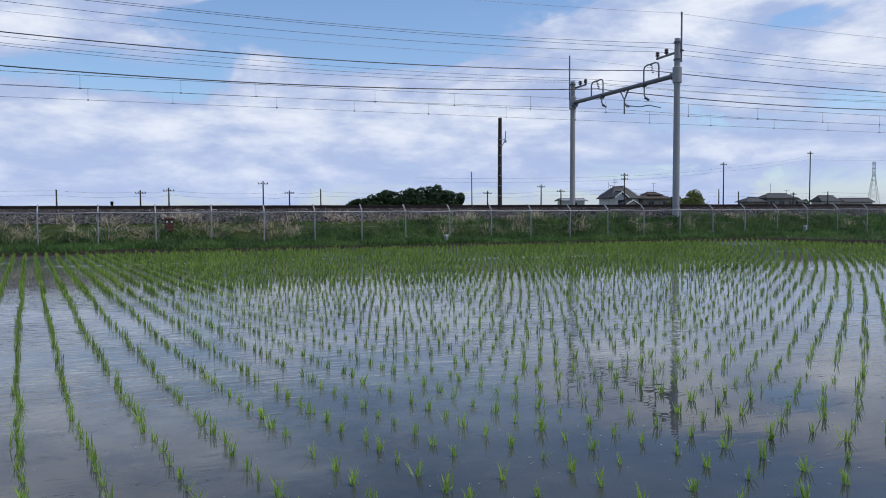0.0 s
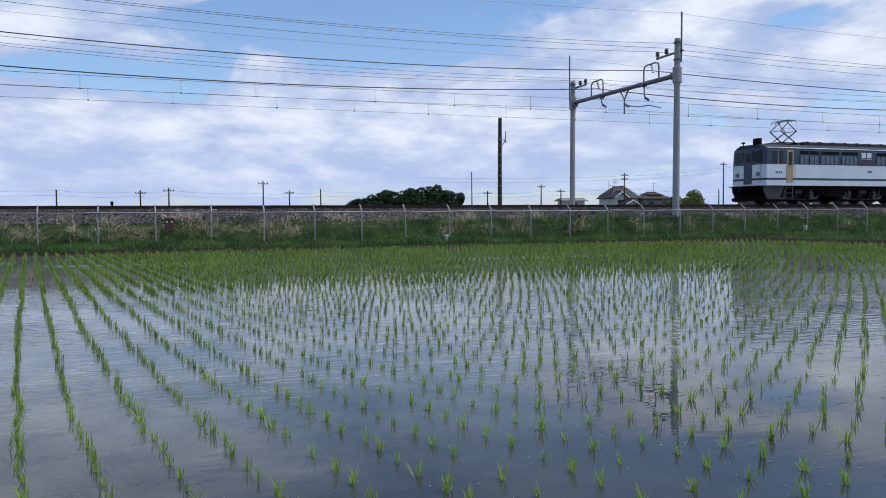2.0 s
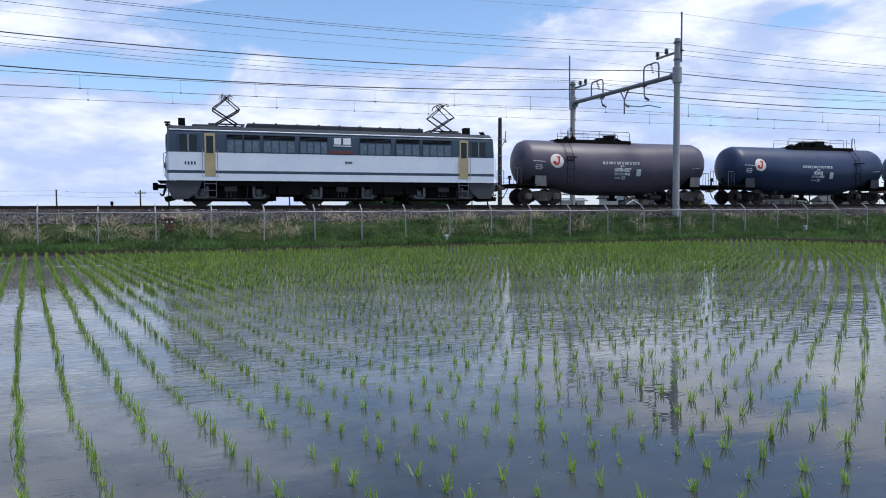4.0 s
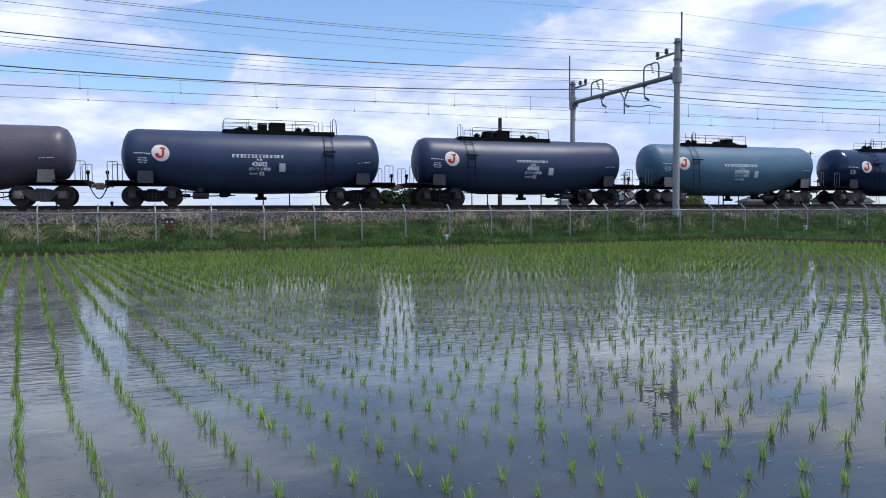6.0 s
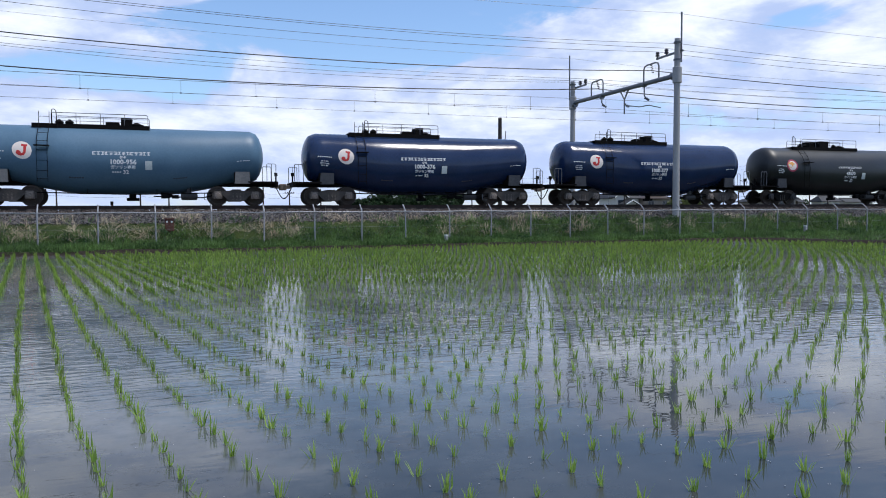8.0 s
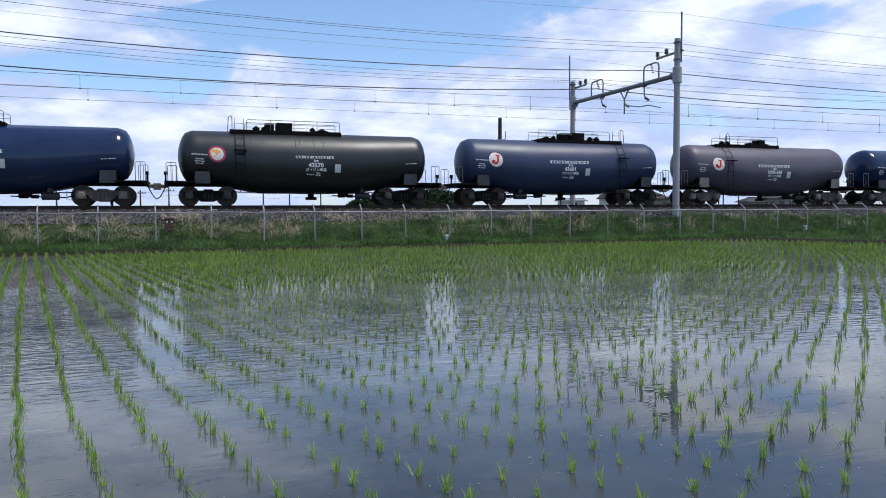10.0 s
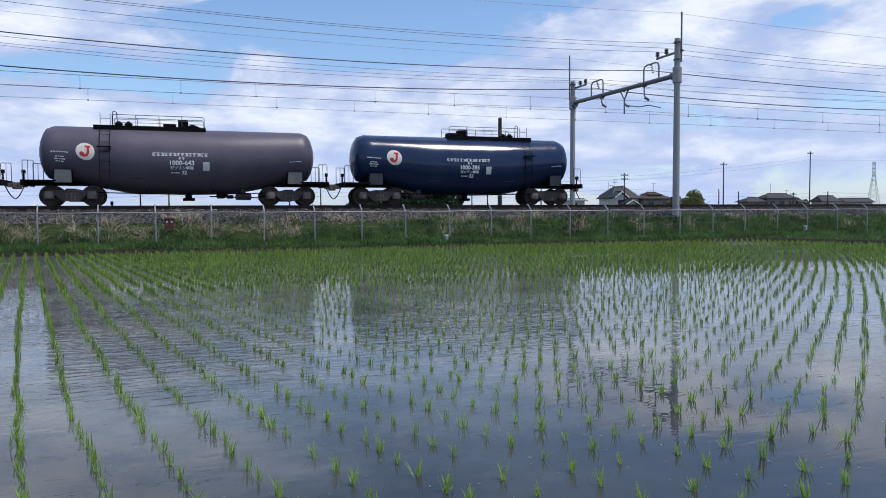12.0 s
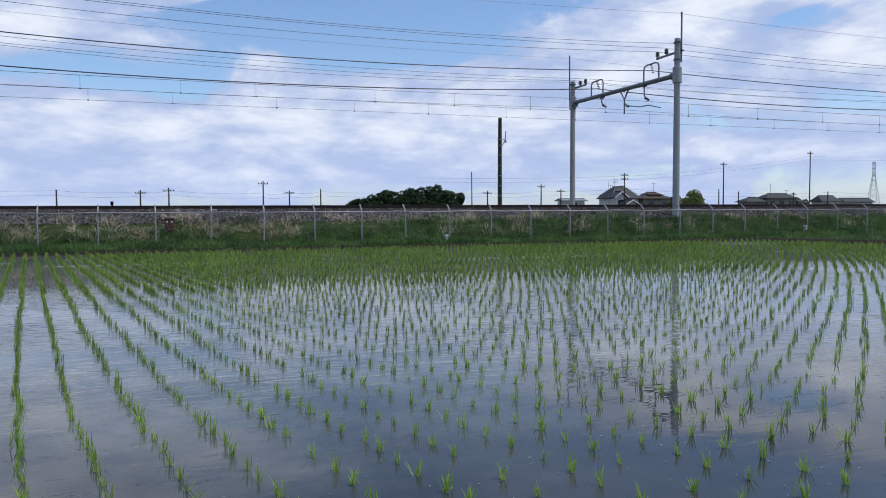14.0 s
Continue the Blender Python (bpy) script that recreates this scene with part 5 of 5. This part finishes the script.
def leaf_cloud(centres, radii, n, size, rng):
    """Leaf sprays: little turned quads through the shells of overlapping clumps."""
    k = rng.integers(0, len(centres), n)
    d = rng.normal(0, 1, (n, 3))
    d /= np.linalg.norm(d, axis=1)[:, None]
    p = centres[k] + d * radii[k] * (rng.uniform(0.55, 1.12, n) ** 0.5)[:, None]
    a, b = rng.normal(0, 1, (n, 3)), rng.normal(0, 1, (n, 3))
    a /= np.linalg.norm(a, axis=1)[:, None]
    b = np.cross(a, b)
    b /= np.linalg.norm(b, axis=1)[:, None]
    s = (size * rng.uniform(0.5, 1.3, n))[:, None]
    v = np.stack([p - a * s, p - b * s * 0.5, p + a * s, p + b * s * 0.5], 1).reshape(-1, 3)
    f = (4 * np.arange(n)[:, None] + np.array([0, 1, 2, 3])).tolist()
    return v, f


def tree(x, y, h, w, mat, label, seed, leaf=0.42, low=0.25, n=2600):
    rng = np.random.default_rng(seed)
    t = thing("tree", label, "tree", "trees beyond the railway", at=pose(x, y, 0))
    bm = B()
    tube(bm, [(0, 0, -0.1), (0.1, 0, h * 0.3), (0.05, 0.1, h * 0.6), (0, 0.1, h * 0.85)], 0.2 * h / 9, 8, 0.05)
    for k in range(6):
        a = k * 1.05 + rng.uniform(0, 0.5)
        z = h * rng.uniform(0.25, 0.5)
        tube(bm, [(0.08, 0, z), (0.22 * w * math.cos(a), 0.22 * w * math.sin(a), z + h * 0.15), (0.4 * w * math.cos(a), 0.4 * w * math.sin(a), z + h * 0.28)], 0.09 * h / 9, 6, 0.03)
    part("trunk", bm, M["bark"], t)
    m = 16
    c = np.stack([rng.normal(0, 0.26 * w, m).clip(-0.42 * w, 0.42 * w), rng.normal(0, 0.26 * w, m).clip(-0.42 * w, 0.42 * w), rng.uniform(h * (low + 0.15), h * 0.86, m)], 1)
    c[:, 2] -= 0.22 * h * (np.hypot(c[:, 0], c[:, 1]) / (0.5 * w)) ** 2
    r = np.stack([rng.uniform(0.16, 0.26, m) * w, rng.uniform(0.16, 0.26, m) * w, rng.uniform(0.10, 0.17, m) * h], 1)
    v, f = leaf_cloud(c, r, n, leaf, rng)
    mesh_object("crown", v, f, mat, t)
    return t


for k, (tx, ty, th, tw) in enumerate([(47.5, 219, 6.4, 5.5), (51.0, 222, 7.2, 6.5), (55.0, 218, 8.2, 7), (59.5, 222, 9.2, 7.5), (63.8, 219, 9.6, 7), (67.5, 222, 10.5, 8), (72.0, 219, 10.0, 7.5), (75.5, 222, 10.6, 7.5), (79.0, 219, 9.8, 6.0),
                                      (61.0, 216, 6.2, 6.0), (66.0, 216, 6.8, 6.0), (53.0, 216, 6.0, 5.5), (71.0, 216, 7.0, 6.5), (77.0, 216, 7.6, 6)]):
    tree(tx, ty, th, tw, M["crown"], "dark evergreen tree in a dense grove beyond the tracks", 100 + k)
for k, (tx, ty, th, tw) in enumerate([(101.0, 129, 6.2, 5.6), (103.6, 130, 5.4, 5.2), (98.8, 131, 5.6, 4.8)]):
    tree(tx, ty, th, tw, M["shrub"], "rounded yellow-green garden tree beside the houses", 200 + k, 0.25, 0.1, 2600)
tree(151.5, 149, 5.0, 3.0, M["crown"], "small dark garden tree beside a house", 230, 0.3, 0.1, 1200)


def house(x0, x1, y0, y1, eave, ridge, wall, roof, label, hip=0.0, along=True, ridge_at=0.5, boards=False):
    """Walls with windows, an overhanging gabled or hipped roof with thickness, a ridge cap."""
    h = thing("house", label, "house", "houses beyond the railway")
    bm = B()
    box(bm, x0, x1, y0, y1, -0.1, eave)
    if not hip:
        xm = x0 + (x1 - x0) * ridge_at
        ym = (y0 + y1) / 2
        pts = [(x0, y0, eave), (x0, y1, eave), (x0, ym, ridge - 0.1)], [(x1, y0, eave), (x1, y1, eave), (x1, ym, ridge - 0.1)]
        if not along:
            pts = [(x0, y0, eave), (x1, y0, eave), (xm, y0, ridge - 0.1)], [(x0, y1, eave), (x1, y1, eave), (xm, y1, ridge - 0.1)]
        a, b = ([bm.verts.new(p) for p in q] for q in pts)
        bm.faces.new(a)
        bm.faces.new(b)
        for i, j in ((0, 1), (1, 2), (2, 0)):
            bm.faces.new((a[i], a[j], b[j], b[i]))
    part("wall", bm, wall, h)
    o = 0.55
    bm = B()
    ex0, ex1, ey0, ey1 = x0 - o, x1 + o, y0 - o, y1 + o
    if along:
        ym = (y0 + y1) / 2
        r0, r1 = (ex0 + hip, ym), (ex1 - hip, ym)
        faces = [[(ex0, ey0), (ex1, ey0), r1, r0], [(ex1, ey1), (ex0, ey1), r0, r1]]
        if hip:
            faces += [[(ex1, ey0), (ex1, ey1), r1], [(ex0, ey1), (ex0, ey0), r0]]
    else:
        xm = x0 + (x1 - x0) * ridge_at
        r0, r1 = (xm, ey0), (xm, ey1)
        faces = [[(ex0, ey1), (ex0, ey0), r0, r1], [(ex1, ey0), (ex1, ey1), r1, r0]]
    for fc in faces:
        lowv = [bm.verts.new((p[0], p[1], (ridge if p in (r0, r1) else eave - 0.15))) for p in fc]
        upv = [bm.verts.new(v.co + Vector((0, 0, 0.16))) for v in lowv]
        bm.faces.new(upv)
        bm.faces.new(lowv[::-1])
        for i in range(len(fc)):
            j = (i + 1) % len(fc)
            bm.faces.new((lowv[i], lowv[j], upv[j], upv[i]))
    rf = part("roof", bm, roof, h)
    bm = B()
    tube(bm, [(*r0, ridge + 0.18), (*r1, ridge + 0.18)], 0.14, 6)
    part("ridge_cap", bm, roof, rf)
    if boards:
        # white barge boards up both slopes of the front gable
        for xe in (ex0, ex1):
            bm = B()
            q = [(xe, ey0 - 0.06, eave - 0.2), (xm, ey0 - 0.06, ridge - 0.05), (xm, ey0 - 0.06, ridge + 0.2), (xe, ey0 - 0.06, eave + 0.05)]
            va = [bm.verts.new(p) for p in q]
            vb = [bm.verts.new((p[0], p[1] + 0.05, p[2])) for p in q]
            bm.faces.new(va)
            bm.faces.new(vb[::-1])
            for i in range(4):
                bm.faces.new((va[i], vb[i], vb[(i + 1) % 4], va[(i + 1) % 4]))
            part("barge_board", bm, M["white"], h)
    n = max(1, int((x1 - x0) / 3))
    for k in range(n):
        cx = x0 + (k + 0.5) * (x1 - x0) / n
        for zc in ((eave - 1.1,) if eave < 4.2 else (eave - 1.2, 1.4)):
            bm = B()
            box(bm, cx - 0.8, cx + 0.8, y0 - 0.05, y0 + 0.02, zc - 0.6, zc + 0.6, 0.02)
            wn = part("window", bm, M["galv"], h)
            for s in (-0.38, 0.38):
                bm = B()
                box(bm, cx + s - 0.34, cx + s + 0.34, y0 - 0.07, y0 - 0.04, zc - 0.53, zc + 0.53)
                part("pane", bm, M["window_far"], wn)
    return h


house(92.7, 100.0, 147.5, 153, 4.6, 7.15, M["plaster"], M["tile"], "two-storey cream house with a dark hipped roof", hip=3.0)
house(94.6, 101.5, 151, 155, 5.3, 7.35, M["plaster"], M["tile"], "cream gabled rear wing with white barge boards", along=False, boards=True)
house(92.6, 95.3, 145.6, 147.4, 4.75, 5.95, M["plaster"], M["tile"], "narrow cream gabled front wing with white barge boards", along=False, boards=True)
house(93.6, 96.0, 142.5, 144.5, 3.2, 3.95, M["plaster"], M["tile"], "small gabled porch with white barge boards", along=False, boards=True)
house(100.4, 108.5, 146, 151, 4.5, 5.5, M["plaster_dark"], M["tile_brown"], "low brown-roofed house with a hipped roof", hip=3.2)
house(102.7, 105.7, 147.2, 149.8, 5.45, 5.85, M["plaster_dark"], M["tile_brown"], "raised upper storey with a small brown roof", hip=0.7)
house(75.4, 80.6, 139, 141.5, 3.9, 4.15, M["plaster"], M["galv"], "plain pale shed with a shallow metal roof")
house(137.7, 146.9, 147, 150.5, 4.65, 5.65, M["plaster_dark"], M["tile"], "wide grey-tiled house with a hipped roof", hip=2.0)
house(131.5, 137.2, 147, 150.5, 3.75, 4.65, M["plaster_dark"], M["tile"], "low dark-roofed annex beside a house", hip=2.0)
house(147.6, 148.8, 147, 149, 3.7, 4.2, M["plaster_dark"], M["tile"], "small dark lean-to at a house end")
house(155.5, 161.5, 147, 150.5, 3.8, 5.15, M["plaster"], M["tile"], "grey-roofed bungalow with pale gable wall", hip=0.9)
house(163.4, 173.0, 147, 150, 3.65, 4.5, M["plaster"], M["tile"], "long low outbuilding with a shallow grey roof")
house(110.5, 113.5, 146, 149, 3.2, 3.8, M["plaster_dark"], M["tile"], "small dark-roofed shed behind garden trees", hip=1.0)


def roof_aerial(x, y, z, h, rods):
    """Television aerial: a mast with short crossing rods."""
    a = thing("roof_aerial", "thin television aerial on a house roof", "aerial", "roof aerials", at=pose(x, y, z))
    bm = B()
    tube(bm, [(0, 0, 0), (0, 0, h)], 0.04, 6)
    part("mast", bm, M["steel"], a)
    for k in range(rods):
        bm = B()
        zz = h - 0.15 - 0.4 * k
        tube(bm, [(-0.7, 0, zz), (0.7, 0, zz)], 0.025, 5)
        for e in (-0.6, -0.2, 0.2, 0.6):
            tube(bm, [(e, -0.25, zz), (e, 0.25, zz)], 0.018, 4)
        part("rod_array", bm, M["steel"], a)


for ax, ay, az, ah, ak in ((93.9, 150.0, 6.6, 1.2, 1), (95.2, 150.2, 6.9, 2.4, 3), (104.8, 148.5, 5.9, 2.4, 1), (140.2, 148.7, 5.6, 2.9, 0), (145.4, 148.7, 5.2, 1.6, 1)):
    roof_aerial(ax, ay, az, ah, ak)


def utility_pole(x, y, h, arms=1, r=0.13, mat="concrete", label="slim grey utility pole with crossarms", lean=0.0):
    p = thing("utility_pole", label, "utility pole", "utility poles", at=pose(x, y, 0, 0, lean, 0))
    bm = B()
    tube(bm, [(0, 0, -0.2), (0, 0, h * 0.5), (0, 0, h)], r * 1.2, 10, r * 0.8)
    part("shaft", bm, M[mat], p)
    for k in range(arms):
        z = h - 0.5 - 0.8 * k
        bm = B()
        box(bm, -0.85, 0.85, -0.05, 0.05, z - 0.05, z + 0.05)
        a = part("cross_arm", bm, M["steel"], p)
        for s in (-0.75, -0.3, 0.3, 0.75):
            bm = B()
            lathe(bm, [(0.05, 0.05), (0.12, 0.09), (0.2, 0.09), (0.26, 0.04)], (s, 0, z), "z", 8)
            part("insulator", bm, M["porcelain"], a)
    return p


for px, ph, pa in ((84.7, 9.4, 2), (109.7, 12.0, 1), (133.8, 14.9, 1), (108.5, 6.2, 0), (113.8, 5.7, 0), (129.1, 5.6, 1), (139.2, 5.8, 0), (65.6, 6.9, 1), (70.0, 6.0, 1), (54.1, 5.6, 1),
                   (-20.3, 5.45, 0), (-7.9, 5.42, 1), (-3.5, 5.8, 1), (11.9, 7.1, 1), (16.4, 5.5, 1), (21.9, 5.8, 0)):
    utility_pole(px, 130, ph, pa, 0.13, "wood_pole")
utility_pole(81.5, 131, 7.6, 0, 0.05, "steel", "thin aerial mast behind a house")
utility_pole(50.9, 130, 9.2, 0, 0.11, "steel", "thin pole with a dark upper half", -0.5)


def far_lines(y, z0, xs, label):
    t = thing("power_cable", label, "power cable", "far power cables")
    for dz, off in ((0.0, 0.0), (-0.75, 0.1)):
        bm = B()
        pts = []
        for a, b in zip(xs, xs[1:]):
            for i in range(8):
                u = i / 8
                pts.append((a[0] + (b[0] - a[0]) * u, y + off, a[1] + (b[1] - a[1]) * u + dz - 1.2 * u * (1 - u)))
        tube(bm, pts, 0.016, 4)
        part("strand", bm, M["wire"], t)


far_lines(130, 5, [(-60, 5.4), (-20.3, 5.3), (-7.9, 5.2), (-3.5, 5.4), (11.9, 5.0), (16.4, 5.2), (21.9, 5.3), (54.1, 5.2), (65.6, 5.6), (84.7, 6.2), (113.8, 5.4), (139.2, 5.6), (190, 5.4)], "thin power lines strung along far poles")
far_lines(131, 9, [(40, 8.0), (84.7, 8.8), (109.7, 10.8), (133.8, 13.8), (200, 15.5)], "thin high lines between tall far poles")


def pylon(x, y, h, w):
    p = thing("lattice_pylon", "tall grey lattice transmission tower far away", "pylon", at=pose(x, y, 0, 0, 0, 25))
    half = lambda z: w / 2 * (1 - 0.82 * min(1, z / (h * 0.75))) if z < h * 0.75 else w / 2 * 0.18
    bm = B()
    lv = [0, 0.12, 0.25, 0.37, 0.48, 0.58, 0.67, 0.75, 0.83, 0.91, 1.0]
    for a, b in zip(lv, lv[1:]):
        ha, hb = half(a * h), half(b * h)
        for sx, sy, tx, ty in ((-1, -1, 1, -1), (1, -1, 1, 1), (1, 1, -1, 1), (-1, 1, -1, -1)):
            tube(bm, [(sx * ha, sy * ha, a * h), (sx * hb, sy * hb, b * h)], 0.12, 4)
            tube(bm, [(sx * ha, sy * ha, a * h), (tx * hb, ty * hb, b * h)], 0.06, 4)
            tube(bm, [(tx * ha, ty * ha, a * h), (sx * hb, sy * hb, b * h)], 0.06, 4)
    part("lattice", bm, M["steel"], p)
    for z in (0.72, 0.84, 0.96):
        bm = B()
        for s in (-1, 1):
            tube(bm, [(0, 0, z * h + 1.2), (s * w * 0.55, 0, z * h)], 0.13, 4)
            tube(bm, [(0, 0, z * h), (s * w * 0.55, 0, z * h)], 0.13, 4)
        part("cross_arm", bm, M["steel"], p)


pylon(495.1, 420, 38.5, 8.5)


def dark_pole():
    p = thing("wooden_pole", "short thick tarred pole with steel bands and a bracket", "pole", at=pose(20.5, 47, 0))
    bm = B()
    tube(bm, [(0, 0, -0.1), (0, 0, 4), (0.02, 0, 8.03)], 0.165, 14, 0.13)
    part("shaft", bm, M["wood_pole"], p, angle=40)
    for z in (2.6, 3.3, 4.0, 4.7, 5.4, 6.1, 6.5):
        bm = B()
        lathe(bm, [(-0.035, 0.17), (0.035, 0.17)], (0, 0, z), "z", 14)
        part("band", bm, M["galv"], p)
    bm = B()
    tube(bm, [(0, -0.1, 6.45), (0.38, -0.1, 6.55), (0.42, -0.1, 7.1)], 0.035, 6)
    tube(bm, [(0.05, -0.1, 5.95), (0.4, -0.1, 6.5)], 0.03, 6)
    box(bm, 0.34, 0.44, -0.16, -0.04, 6.3, 6.5, 0.01)
    part("bracket", bm, M["galv"], p)


dark_pole()


def trackside_box():
    b = thing("trackside_box", "small rusty red box on a stem in dry grass", "equipment box", at=pose(-0.85, 31.55, 0.62))
    bm = B()
    box(bm, -0.17, 0.17, -0.12, 0.12, 0.12, 0.62, 0.03)
    part("case", bm, M["rust"], b)
    for s in (-0.09, 0.09):
        bm = B()
        lathe(bm, [(-0.13, 0.035), (-0.11, 0.045)], (s, 0, 0.5), "y", 12)
        part("lens", bm, M["card"], b)
    bm = B()
    box(bm, -0.2, 0.2, -0.15, 0.15, 0.6, 0.65, 0.015)
    part("cap", bm, M["rust"], b)
    bm = B()
    tube(bm, [(0, 0, -0.35), (0, 0, 0.15)], 0.05, 8)
    part("stem", bm, M["rust"], b)


trackside_box()
for mx, my, mz in ((10.3, 29.4, 0.12), (30.3, 29.7, 0.3)):
    mk = thing("boundary_marker", "short pale concrete marker post in the grass", "marker post", "marker posts", at=pose(mx, my, mz, 2, 3, 20))
    bm = B()
    box(bm, -0.06, 0.06, -0.06, 0.06, -0.2, 0.36, 0.01)
    part("stub", bm, M["concrete"], mk)
    bm = B()
    box(bm, -0.065, 0.065, -0.065, 0.065, 0.30, 0.37, 0.01)
    part("cap", bm, M["card"], mk)
kp = thing("track_marker", "short dark red marker post between the tracks", "marker post", at=pose(-3.95, 42.0, 1.4))
bm = B()
tube(bm, [(0, 0, -0.1), (0, 0, 0.7)], 0.055, 8)
part("stem", bm, M["rust"], kp)
bm = B()
lathe(bm, [(0.55, 0.075), (0.72, 0.075)], (0, 0, 0), "z", 10)
part("cap", bm, M["black"], kp)


# ---- bits afloat on the water ----
def build_debris():
    rng = np.random.default_rng(21)
    n = 380
    y = 2.6 + 5.5 * rng.random(n) ** 1.6
    x = rng.uniform(-2.0, 7.5, n) * (y / 5)
    a = rng.uniform(0, 6.28, n)
    ln, wd = rng.uniform(0.002, 0.008, n), rng.uniform(0.001, 0.0035, n)
    v = []
    for px, py, t, l, w in zip(x, y, a, ln, wd):
        c, s = math.cos(t), math.sin(t)
        v += [(px + c * p - s * q, py + s * p + c * q, 0.003 + 0.002 * (p > 0)) for p, q in ((-l, -w), (l, -w * 0.6), (l, w * 0.6), (-l, w))]
    tagged(mesh_object("floating_debris", v, [(4 * k, 4 * k + 1, 4 * k + 2, 4 * k + 3) for k in range(n)], M["concrete"]), "tiny pale grey bits afloat on the paddy", "debris", kind="stuff")


build_debris()


# ---- leafy weeds on the bank ----
def build_weeds():
    rng = np.random.default_rng(31)
    M["weed"] = leaf_material("weed_leaf", (0.012, 0.040, 0.012), (0.06, 0.13, 0.035), 0.45)
    c, r = [], []
    while len(c) < 190:
        x, y = rng.uniform(X0, 60), rng.uniform(29.0, 32.2)
        if smooth_noise(x, y, 2.2, 14) > 0.02 or rng.random() < 0.12:
            h = rng.uniform(0.12, 0.34)
            c.append((x, y, ground_height(y) + h * 0.55))
            r.append((h * rng.uniform(0.8, 1.6), h * 0.8, h * 0.6))
    v, f = leaf_cloud(np.array(c), np.array(r), 17000, 0.055, rng)
    tagged(mesh_object("weeds", v, f, M["weed"]), "dark leafy weeds among the bank grass", "weeds", kind="stuff")


build_weeds()


def motions():
    """The train rolls past from right to left at about 16.4 m/s; its wheels turn with it."""
    # seconds, and the place of the fourth wagon's middle along the track
    rows = [(k / 2, 13.75 - 16.37 * (k / 2 - 7)) for k in range(29)]
    for ob, offset in TRAIN:
        walk(ob, [(t, pose(x + offset, TRACK, RAIL)) for t, x in rows])
    # one row for each thirtieth of a second: a wheel turns 72 degrees or less in it
    for ws, x, r in WHEELSETS:
        walk(ws, [(k / FPS, pose(x, 0, r, 0, math.degrees(-16.37 * k / FPS / r), 0)) for k in range(0, 421)])


motions()
